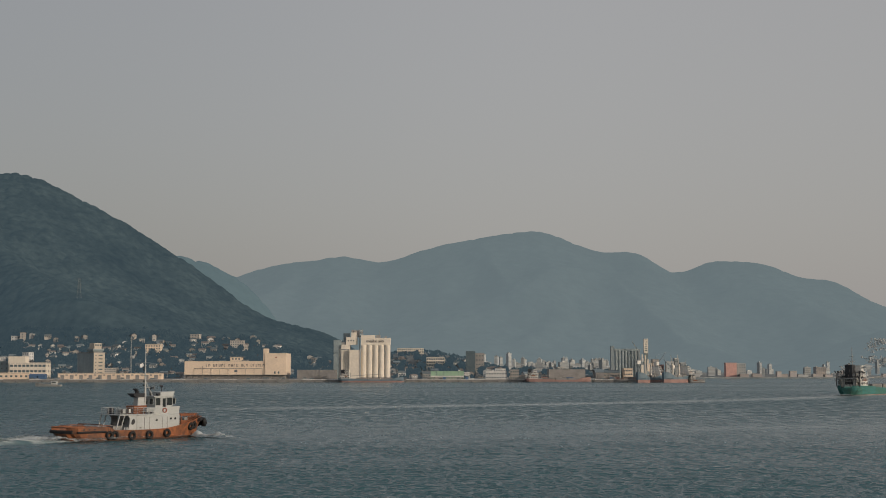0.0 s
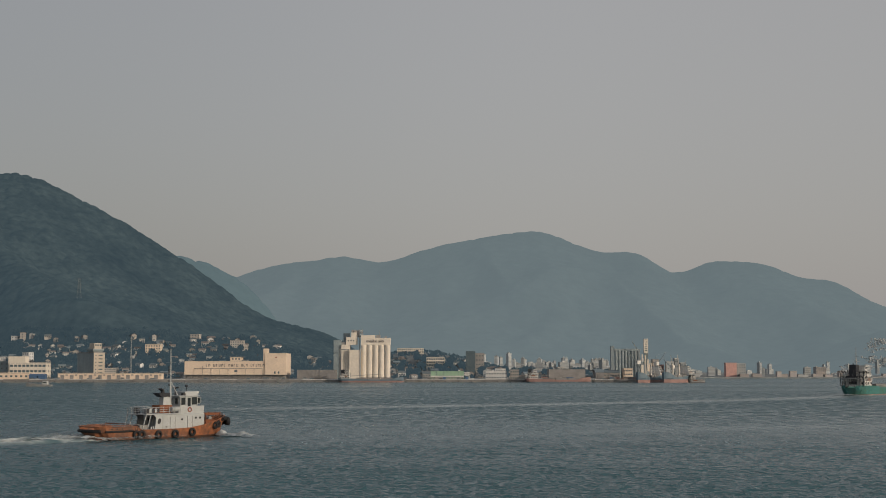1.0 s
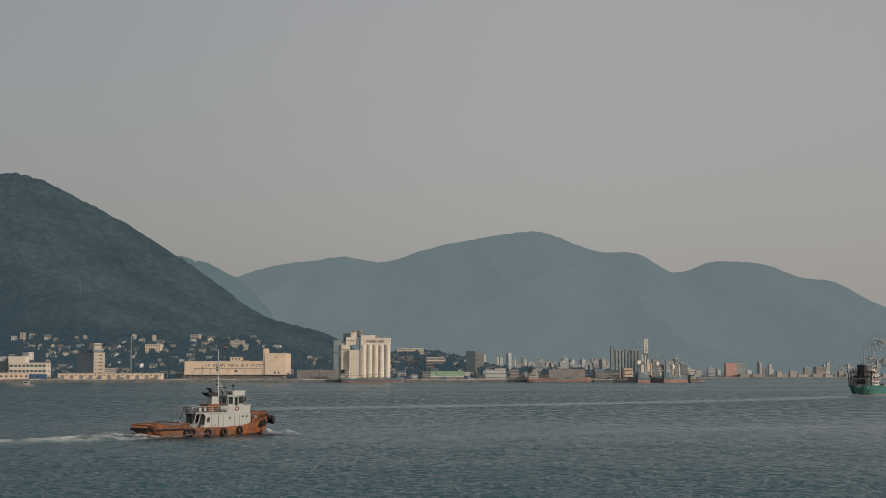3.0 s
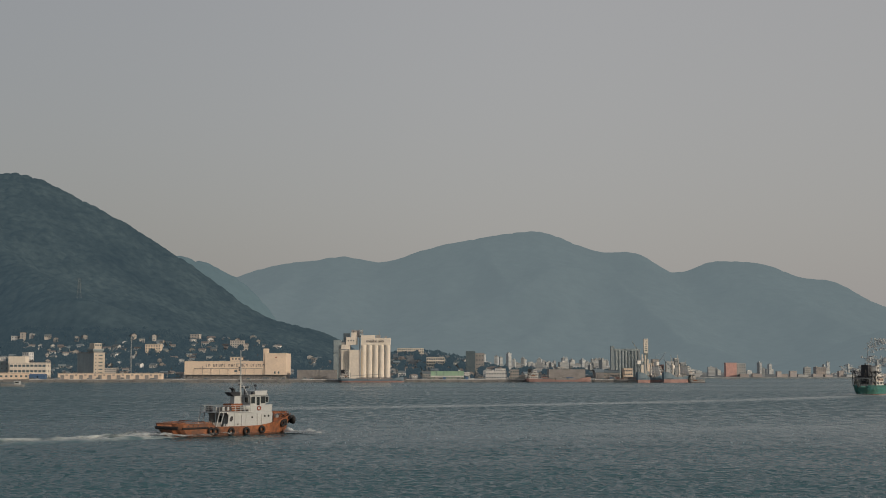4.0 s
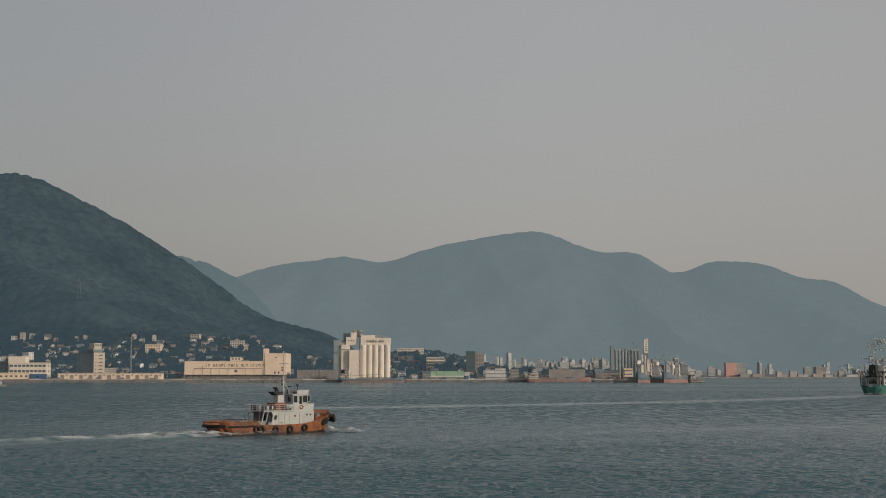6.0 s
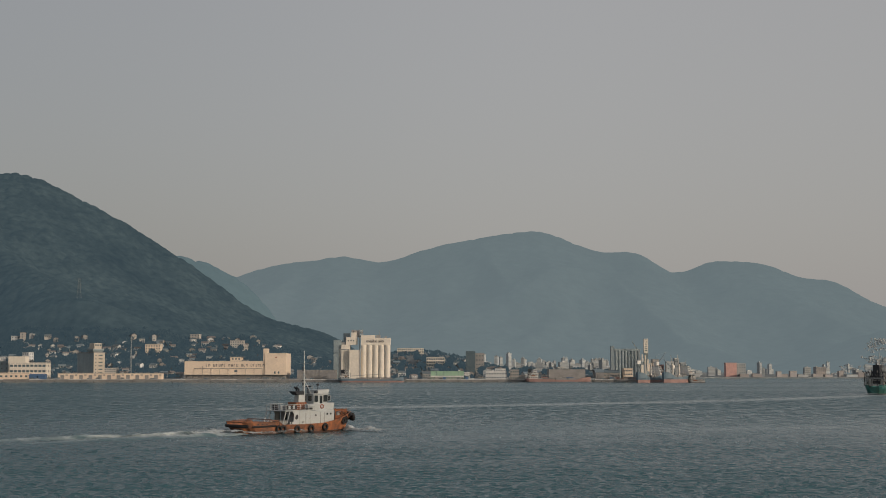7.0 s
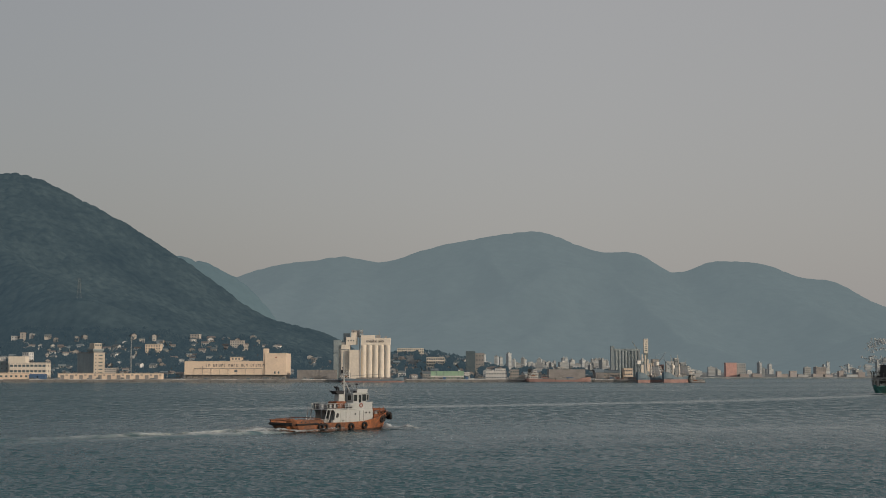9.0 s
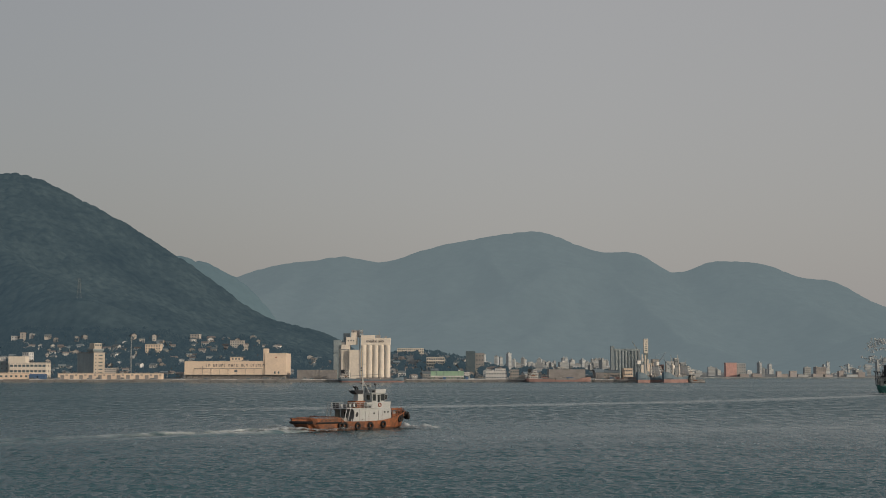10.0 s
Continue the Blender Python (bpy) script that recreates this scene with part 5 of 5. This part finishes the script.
moored(cargo_ship("bulk_carrier", "blue-grey freighter with a red waterline at the berth", 48, 12, 5.8, "navy_hull", "rust_red", 0.85, True, 0.5), 211, 1230, 232)
moored(cargo_ship("patrol_boat", "small white-housed harbour vessel at the end of the quay", 15, 4.5, 1.6, "grey", "boot", 0.48), 230.5, 1236, 5)

# larger houses on the bench above the warehouse
block("apartment_block", "cream three-storey apartment block among the trees", -328.5, -311.5, 1500, 10, 28.0, 39.6, "cream_wall", 4, 6, (1.5, 1.5), category="apartment block")
block("house", "white flat-roofed house high above the town", -405.5, -397.8, 1570, 8, 44.0, 52.6, "cream_wall", 2, 2, (1.6, 1.6), category="house")
block("house", "cream two-storey house high above the town", -388, -378.6, 1565, 8, 41.0, 49.4, "cream_wall", 2, 3, (1.6, 1.6), category="house")
block("house", "pale old hall with a small turret on the slope", -499, -485, 1570, 9, 42.0, 50.5, "plaster", 3, 4, (1.3, 1.4), category="house")
block("house", "narrow pale turret house on the slope", -487.5, -482, 1566, 6, 42.0, 54.5, "beige", 4, 1, (1.2, 1.4), category="house")

# sheds and blocks towards the grain berth
g = block("storage_shed", "long pale-green sheet-metal shed on the quay", -11.5, 19.5, 1272, 16, 2.4, 10.2, "green_sheet", parapet=0.0, roof="green_sheet")
for i in range(10):
    opening(g, -13.8 + i * 3.05, -0.004, 1.4, 2.2, 2.4, mesh=DOOR_MESH, name="shutter")
part("white_band", Shape(M["ship_white"]).box(-15.4, 15.4, -0.2, -0.11, 2.7, 3.6), g, "white band along the wall")
for i in range(4):
    part("seam", Shape(M["roof_grey"]).box(-10.1 + i * 6.7, -9.7 + i * 6.7, -0.16, -0.006, 3.7, 7.7), g)
block("office_tower", "dark slab block standing over the low town", 23, 32, 1350, 22, 2.4, 29.5, "dark_slab", 7, 3, roof="dark_slab")
block("office_building", "grey-brown block beside the dark slab", 32.3, 41, 1356, 20, 2.4, 27.5, "brown_shed", 6, 3)
block("hotel", "long cream block on a knoll above the town", -50.5, -21.5, 1500, 12, 25.0, 35.0, "silo_wall", 4, 13, (1.7, 1.5), category="apartment block", band=True)
block("school_building", "white flat-roofed building with long window rows", -17, 1.5, 1400, 12, 15.0, 24.2, "silo_wall", 3, 8, (2.0, 1.7))
block("storage_shed", "pale two-storey quay office", 40, 60, 1275, 12, 2.4, 9.5, "plaster", 2, 8)
block("storage_shed", "small yellowish quay building", 63, 71, 1272, 10, 2.4, 11.0, "beige", 3, 4)
block("storage_shed", "dark low warehouse behind the moored freighter", 99, 133, 1272, 25, 2.4, 11.5, "brown_shed", 0, 0, roof="roof_grey")
gable("storage_shed", "pitched-roof shed with a sunlit gable front", 142, 149.5, 1266, 22, 2.4, 6.8, 9.6, "brown_shed", "roof_grey", doors=1)
gable("storage_shed", "yellow-fronted quay shed with pitched roof", 149.8, 164.5, 1268, 20, 2.4, 6.4, 8.8, "beige", "roof_grey", cols=6)
block("storage_shed", "small yellow block near the grain berth", 168.5, 177, 1272, 10, 2.4, 12.2, "cream_wall", 3, 4)


def grey_silo():
    s0 = thing("grain_silo", "grey grain silo of slim dark bins with a gallery", "silo", pose(163, 1292, 2.4))
    for i in range(8):
        c = Shape(M["grey_silo"])
        c.tube([(1.6 + i * 3.05, 2, -1), (1.6 + i * 3.05, 2, 27.0)], 1.5, 14)
        part("bin", c, s0)
    c = Shape(M["grey_silo"])
    c.box(-0.2, 24.8, 0.5, 6, 27.05, 29.2)
    part("gallery", c, s0)
    c = Shape(M["grey_silo"])
    c.box(-3.5, -0.3, 1, 7, -1, 31.5, 0.1)
    part("elevator_block", c, s0)
    c = Shape(M["grey_silo"])
    c.box(25, 33, 3, 9, -1, 17.0, 0.1)
    part("work_house", c, s0)
    c = Shape(M["grey_silo"])
    for k in range(6):
        for x in (26.2, 29, 31.8):
            c.box(x - 0.16, x + 0.16, 2.6, 2.9, 17 + k * 1.5, 18.5 + k * 1.5)
        c.box(26, 32, 2.5, 3.0, 17.9 + k * 1.5, 18.15 + k * 1.5)
    c.box(28.6, 31.8, 3.1, 5.8, 17.0, 24.99)
    part("scaffold", c, s0, "open steel frame under the head tower")
    for x, w_, z0, z1 in ((25.5, 2.2, 6, 14), (28.6, 1.6, 15, 23), (31.2, 1.8, 8, 19), (26.0, 1.2, 18, 24)):
        part("cladding_panel", Shape(M["silo_wall"]).box(x, x + w_, 2.0, 2.45, z0, z1), s0, "sunlit pale cladding")
    t = Shape(M["silo_wall"], M["brown_shed"])
    t.box(28.2, 32.2, 2, 6, 25.0, 38.6, 0.1)
    tw = part("head_tower", t, s0, "pale tower with window stripes")
    for k in range(6):
        opening(tw, 30.2, 1.99, 27.6 + k * 2.0, 2.4, 0.7)
    lat = Shape(M["grey"])
    for k in range(7):
        lat.tube([(20 + (k % 2) * 3.5, -3, 4 * k), (20 + ((k + 1) % 2) * 3.5, -3, 4 * k + 4)], 0.2, 4)
    for x in (20, 23.5):
        lat.tube([(x, -3, 0), (x, -3, 28)], 0.28, 5)
    lat.tube([(21.5, -3, 28), (15, -12, 36)], 0.3, 5)
    part("unloader", lat, s0, "grey ship unloader tower")


grey_silo()


def harbour_crane(x, y, height, slew):
    k = thing("harbour_crane", "grey lattice harbour crane with raised jib", "crane", pose(x, y, 2.5, 0, 0, slew), "cranes at the grain berth")
    s = Shape(M["grey_silo"])
    for sx in (-1, 1):
        for sy in (-1, 1):
            s.tube([(sx * 2.4, sy * 2.4, 0), (sx * 1.0, sy * 1.0, height * 0.6)], 0.28, 5)
    for i in range(5):
        w0, w1 = 2.4 - 0.28 * i, 2.4 - 0.28 * (i + 1)
        z0, z1 = height * 0.12 * i, height * 0.12 * (i + 1)
        for sy in (-1, 1):
            s.tube([(-w0, sy * w0, z0), (w1, sy * w1, z1)], 0.14, 4).tube([(w0, sy * w0, z0), (-w1, sy * w1, z1)], 0.14, 4)
    part("portal", s, k)
    c = Shape(M["ship_white"], M["town_glass"])
    c.box(-1.8, 1.8, -1.6, 1.6, height * 0.6, height * 0.6 + 3.2, 0.15)
    c.use(1).box(1.81, 1.86, -1.2, 1.2, height * 0.6 + 1.3, height * 0.6 + 2.6)
    part("cabin", c, k, "pale crane cabin")
    j = Shape(M["grey_silo"])
    tip = Vector((13, 0, height * 1.15))
    for sy in (-0.7, 0.7):
        j.tube([(1.5, sy, height * 0.65), tip + Vector((0, sy * 0.3, 0))], 0.2, 5)
    for i in range(7):
        p0, p1 = Vector((1.5, -0.7, height * 0.65)).lerp(tip, i / 7), Vector((1.5, 0.7, height * 0.65)).lerp(tip, (i + 1) / 7)
        j.tube([p0, p1], 0.1, 4)
    part("jib", j, k)
    m = Shape(M["grey_silo"])
    m.tube([(-1.2, 0, height * 0.7), (-0.6, 0, height * 1.02)], 0.25, 5).tube([(-0.6, 0, height * 1.02), tip], 0.07, 4)
    part("mast", m, k)


harbour_crane(181, 1261, 24, 200)
harbour_crane(198, 1262, 22, 40)
harbour_crane(213, 1264, 17, 120)
r = random.Random(11)
for x0, w, z1, m in ((196, 5, 17, "cream_wall"), (202, 6, 21, "beige"), (209, 5, 16, "brick_red"), (215, 7, 19, "far_tower"), (223, 4, 22, "far_tower"), (229, 5, 18, "far_tower")):
    block("factory_block", "hazy factory block behind the berth", x0, x0 + w, 1300 + r.random() * 20, 9, 2.4, z1, m, 4, 2, group="factory blocks behind the berth")


# ---- houses, trees ----
def house_models():
    made = []
    for i, (w, d, h, k, wall, roof, along) in enumerate(((9, 8, 5.4, 7.6, "plaster", "roof_grey", True), (7, 9, 5.6, 7.8, "beige", "roof_brown", False), (11, 8, 5.2, 7.2, "plaster", "roof_brown", True), (8, 8, 6.0, 8.0, "plaster", "roof_grey", False), (10, 7, 3.2, 5.4, "beige", "roof_grey", True))):
        made.append(gable("house", "small tile-roofed house on the hillside", -w / 2, w / 2, 0, d, 0, h, k, wall, roof, "house", 3, along, "hillside houses"))
    for i, (w, d, z, wall, fl, c) in enumerate(((12, 9, 9.0, "plaster", 3, 4), (9, 8, 12.5, "plaster", 4, 3), (16, 9, 11.0, "beige", 4, 6))):
        made.append(block("apartment_block", "small flat-roofed apartment block in the town", -w / 2, w / 2, 0, d, 0, z, wall, fl, c, category="apartment block", group="town apartment blocks"))
    return made


def place(model, x, y, turn, size=1.0):
    ob = copy_thing(model, pose(x, y, ground_at(x, y) + 0.3, 0, 0, turn))
    ob.scale = [size] * 3
    return ob


def tree_models():
    made = []
    for i in range(4):
        r = random.Random(40 + i)
        t = thing("tree", "dark green broadleaf tree among the houses", "tree", pose(0, 0, 0), "town trees")
        h = 6 + 2.5 * r.random()
        s = Shape(M["bark"])
        s.tube([(0, 0, -1), (0.1, 0, h * 0.35), (0.25, 0.1, h * 0.75)], 0.32, 6, 0.1)
        for k in range(4):
            a = r.random() * 6.28
            s.tube([(0.1, 0, h * (0.3 + 0.08 * k)), (math.cos(a) * 1.8, math.sin(a) * 1.8, h * (0.5 + 0.1 * k))], 0.12, 4, 0.04)
        part("trunk", s, t)
        # crowns share the hill material, whose emission paints haze over them
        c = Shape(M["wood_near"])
        for k in range(260):
            a, e, q = r.random() * 6.283, r.random() * 2 - 1, r.random() ** 0.4
            rad = 3.1 * (0.75 + 0.5 * r.random()) * math.sqrt(1 - e * e) * q
            p = Vector((math.cos(a) * rad, math.sin(a) * rad, h * 0.68 + e * 3.0 * q))
            m = Euler((r.random() * 6, r.random() * 6, r.random() * 6)).to_matrix()
            z = 0.45 + 0.45 * r.random()
            c.add([p + m @ Vector(v) * z for v in ((-1, -0.6, 0), (1, -0.5, 0.2), (0.8, 0.7, -0.1), (-0.7, 0.6, 0.25))], [(0, 1, 2), (0, 2, 3)])
        part("crown", c, t)
        made.append(t)
    return made


def power_pylon(x, y, height):
    p = thing("power_pylon", "thin grey lattice power pylon on the wooded slope", "pylon", pose(x, y, ground_at(x, y) + 4))
    s = Shape(M["dark_slab"])
    for sx in (-1, 1):
        for sy in (-1, 1):
            s.tube([(sx * 2.2, sy * 2.2, -4), (sx * 0.5, sy * 0.5, height)], 0.2, 4)
    for k in range(6):
        z0, z1 = height * k / 6, height * (k + 1) / 6
        w0, w1 = 2.0 - 1.5 * k / 6, 2.0 - 1.5 * (k + 1) / 6
        s.tube([(-w0, -w0, z0), (w1, -w1, z1)], 0.1, 4).tube([(w0, -w0, z0), (-w1, -w1, z1)], 0.1, 4)
    part("lattice", s, p)
    for k in (0.72, 0.86, 0.98):
        a = Shape(M["dark_slab"])
        a.tube([(-3.2, 0, height * k), (3.2, 0, height * k)], 0.14, 4)
        part("crossarm", a, p)


power_pylon(-432, 1608, 20)
HOUSES, TREES = house_models(), tree_models()
r = random.Random(23)
spots = []


def free(x, y, gap):
    for a, b in spots:
        if abs(a - x) < gap and abs(b - y) < gap * 0.9:
            return False
    spots.append((x, y))
    return True


for xa, xb, ya, yb, n, flat in ((-480, -300, 1345, 1600, 250, 0.03), (-300, -100, 1325, 1580, 210, 0.03), (-60, 60, 1325, 1470, 60, 0.0), (45, 240, 1300, 1480, 80, 0.12)):
    for i in range(n):
        x, y = xa + (xb - xa) * r.random(), ya + (yb - ya) * r.random()
        if ground_at(x, y) < 50 and float(value_noise(np.array([x]), np.array([y]), 42, 301)[0]) > (0.3 if x < -100 else 0.25) and free(x, y, 7.5):
            k = r.randrange(5) if r.random() > flat else 5 + r.randrange(3)
            place(HOUSES[k], x, y, r.choice((-25, -10, 0, 8, 15, 30)), (0.55 if k < 5 else 0.65) + 0.32 * r.random())
    for i in range(int(n * 0.7)):
        x, y = xa + (xb - xa) * r.random(), ya + (yb - ya) * r.random()
        if ground_at(x, y) < 52 and free(x, y, 4.5):
            place(TREES[r.randrange(4)], x, y, r.random() * 360, 0.7 + 0.6 * r.random())


for i in range(110):
    x, y = -42 + 280 * r.random(), 1303 + 42 * r.random()
    if free(x, y, 6.5):
        place(HOUSES[r.choice((0, 1, 2, 3, 4, 4, 5))], x, y, r.choice((-20, 0, 0, 10, 30)), 0.5 + 0.4 * r.random())


def thicket():
    """Bushes and tree tops between the houses, too many to count."""
    q = random.Random(77)
    # hill material again: its emission lifts the bushes like haze
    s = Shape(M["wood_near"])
    for i in range(4200):
        if i < 3200:
            x, y = -500 + 410 * q.random(), 1335 + 270 * q.random()
        else:
            x, y = -80 + 320 * q.random(), 1310 + 230 * q.random()
        g, size = ground_at(x, y), 1.6 + 2.2 * q.random()
        if g > 60:
            continue
        for k in range(11):
            m = Euler((q.random() * 6, q.random() * 6, q.random() * 6)).to_matrix()
            p = Vector((x + q.gauss(0, 0.55) * size, y + q.gauss(0, 0.55) * size, g + size * (0.2 + 0.7 * q.random())))
            w = size * (0.25 + 0.3 * q.random())
            s.add([p + m @ Vector(v) * w for v in ((-1, -0.6, 0), (1, -0.5, 0.2), (0.8, 0.7, -0.1), (-0.7, 0.6, 0.25))], [(0, 1, 2), (0, 2, 3)])
    tagged(part("thicket", s), "dense dark shrubs and tree tops between the houses", "bushes", kind="stuff")


thicket()


def tower_models():
    made = []
    for w, d, z in ((6, 9, 19), (5, 8, 24), (12, 9, 15), (17, 10, 10)):
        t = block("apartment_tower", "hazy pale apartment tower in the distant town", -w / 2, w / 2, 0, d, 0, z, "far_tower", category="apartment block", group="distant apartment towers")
        for k in range(3):
            s = Shape(M["far_tower"])
            s.box(-w / 2 + 0.3, w / 2 - 0.3, -1.1, -0.004, z * (k + 1) / 4, z * (k + 1) / 4 + 1.0)
            part("balcony", s, t)
        s = Shape(M["far_tower"])
        s.box(-w * 0.2, w * 0.15, d * 0.3, d * 0.7, z + 0.26, z + 2.6)
        part("roof_plant", s, t)
        made.append(t)
    return made


TOWERS = tower_models()
for xa, xb, ya, yb, n in ((90, 330, 1560, 2080, 190), (310, 900, 2170, 2500, 60), (30, 90, 1560, 1900, 10)):
    for i in range(n):
        x, y = xa + (xb - xa) * r.random(), ya + (yb - ya) * r.random()
        if y > float(coast_front(np.array([x]))[0]) + 15 and free(x, y, 12):
            place(TOWERS[r.choice((0, 0, 1, 2, 2, 3, 3, 3))], x, y, r.choice((-15, 0, 10, 25)), 0.5 + 0.4 * r.random())
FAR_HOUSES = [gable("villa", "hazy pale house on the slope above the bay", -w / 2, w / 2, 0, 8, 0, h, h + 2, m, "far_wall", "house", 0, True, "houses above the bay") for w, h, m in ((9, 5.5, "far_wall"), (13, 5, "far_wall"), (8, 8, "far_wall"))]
HAMLETS = [(0.311 + 0.016 * r.random(), 2420 + 220 * r.random()) for k in range(17)] + [(0.283 + 0.018 * r.random(), 2350 + 130 * r.random()) for k in range(9)]
for i in range(340):
    lean, y = HAMLETS[i % len(HAMLETS)]
    x, y = y * lean + r.gauss(0, 5), y + r.gauss(0, 10)
    if free(x, y, 1.5):
        place(FAR_HOUSES[r.choice((0, 0, 1, 1, 2))], x, y, r.choice((-20, 0, 15, 35)), 0.15 + 0.17 * r.random())
block("department_store", "salmon-red block on the far shore", 449, 466, 2160, 14, 2.4, 24, "brick_red", 0, 0)
block("apartment_tower", "pale slab beside the red block on the far shore", 466.4, 481, 2163, 14, 2.4, 23, "far_tower", 5, 4)
block("apartment_tower", "striped pinkish apartment slab on the far shore", 592, 608, 2160, 14, 2.4, 17, "far_pink", 5, 5, band=True)


r = random.Random(91)
x = 262.0
while x < 820:
    w, h = 5 + 13 * r.random(), 3 + 6 * r.random() ** 2
    if r.random() < 0.72:
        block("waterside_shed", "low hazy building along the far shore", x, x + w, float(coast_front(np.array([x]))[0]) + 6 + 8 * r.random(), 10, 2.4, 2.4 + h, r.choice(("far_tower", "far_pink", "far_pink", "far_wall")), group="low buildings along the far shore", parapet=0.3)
    x += w + 1 + 9 * r.random() ** 2


# vehicles and boxes on the quay
def quay_car(paint, van):
    v = thing("parked_car", "small parked car on the harbour quay" if not van else "boxy parked van on the harbour quay", "car", pose(0, 0, 0), "vehicles on the quay")
    s = Shape(M[paint])
    s.loft([[(x, y, z) for y, z in ((-0.82, 0.35), (-0.85, 0.8), (-0.8, 0.95), (0.8, 0.95), (0.85, 0.8), (0.82, 0.35))] for x in (-2.1, -2.0, 0, 2.0, 2.1)])
    part("body", s, v)
    g = Shape(M["town_glass"], M[paint])
    top = 1.95 if van else 1.45
    g.loft([[(-1.9 if van else -1.4, -0.75, 0.95), (1.3, -0.75, 0.95), (1.3, 0.75, 0.95), (-1.9 if van else -1.4, 0.75, 0.95)], [(-1.8 if van else -1.0, -0.66, top), (0.6, -0.66, top), (0.6, 0.66, top), (-1.8 if van else -1.0, 0.66, top)]])
    part("cabin", g, v)
    for x in (-1.3, 1.3):
        for y in (-0.8, 0.8):
            part("wheel", Shape(M["rubber"]).tube([(x, y - 0.1, 0.32), (x, y + 0.1, 0.32)], 0.32, 10), v)
    return v


CARS = [quay_car("white", False), quay_car("white", True), quay_car("navy_hull", False), quay_car("grey", True)]
for i in range(34):
    x = -430 + 655 * r.random()
    if not -112 < x < -45:
        copy_thing(CARS[r.choice((0, 1, 1, 2, 3))], pose(x, 1260.6 + 1.6 * r.random(), 2.5, 0, 0, r.choice((0, 0, 8, 90, 175))))
for i in range(26):
    x = -10 + 235 * r.random()
    m = r.choice(("brown_shed", "white", "blue_sheet", "rust_red", "concrete"))
    s = Shape(M[m])
    h = r.choice((1.2, 2.4, 2.6))
    s.box(-3.0, 3.0, -1.2, 1.2, 0, h, 0.05)
    for k in range(7):
        s.box(-2.8 + k * 0.85, -2.5 + k * 0.85, -1.26, -1.204, 0.15, h - 0.15)
    o = part("cargo_box", s)
    o.matrix_basis = pose(x, 1265.5 + 2 * r.random(), 2.35, 0, 0, r.choice((0, 0, 90, 12)))
    tagged(o, "ribbed steel cargo box stacked on the quay", "container", "cargo boxes on the quay")
for m in HOUSES + TREES + TOWERS + FAR_HOUSES + CARS:
    for o in (*m.children_recursive, m):
        bpy.data.objects.remove(o)


# ---- what moves ----
def steer(x, y, heading, dx=0.0, dy=0.0, z=0.0, pitch=0.0, roll=0.0, turn=0.0):
    """A pose on the water at x, y with its bow towards heading (degrees from +x); dx, dy: an offset in the boat's own space."""
    a = radians(heading)
    return pose(x + dx * math.cos(a) - dy * math.sin(a), y + dx * math.sin(a) + dy * math.cos(a), z, roll, pitch, heading + turn)


def motions():
    course = [(0.0, -42.1, 185.5), (2.5, -34.9, 192.6), (5.0, -28.0, 200.0), (7.5, -21.05, 208.0), (10.0, -14.1, 216.2)]
    walk(tug, [(t, steer(x, y, 46, pitch=-0.4 + 0.5 * math.sin(t * 1.5), roll=0.6 * math.sin(t * 1.1))) for t, x, y in course])
    walk(wake, [(t, steer(x, y, 46, -10.4)) for t, x, y in course])
    walk(furrows, [(t, steer(x, y, 46, -9.5)) for t, x, y in course])
    for w, side in bow_waves:
        walk(w, [(t, steer(x, y, 46, 8.6, side * 1.9, turn=-side * 100)) for t, x, y in course])
    for w, side in side_foam:
        walk(w, [(t, steer(x, y, 46, 7.5, side * 2.75, turn=-side * 2)) for t, x, y in course])
    lane = [(0.0, 178.0, 561.0), (5.0, 191.5, 579.0), (10.0, 205.0, 597.0)]
    walk(coaster, [(t, steer(x, y, 53)) for t, x, y in lane])
    walk(coaster_wake, [(t, steer(x, y, 53, -30)) for t, x, y in lane])
    run = [(0.0, -254.0, 880.0), (5.0, -284.0, 880.0), (10.0, -314.0, 880.0)]
    walk(launch, [(t, steer(x, y, 180)) for t, x, y in run])
    walk(launch_wake, [(t, steer(x, y, 180, -7)) for t, x, y in run])
    walk(sea, [(0.0, pose(0, 0, 0)), (10.0, pose(1.6, -3.0, 0))])


motions()
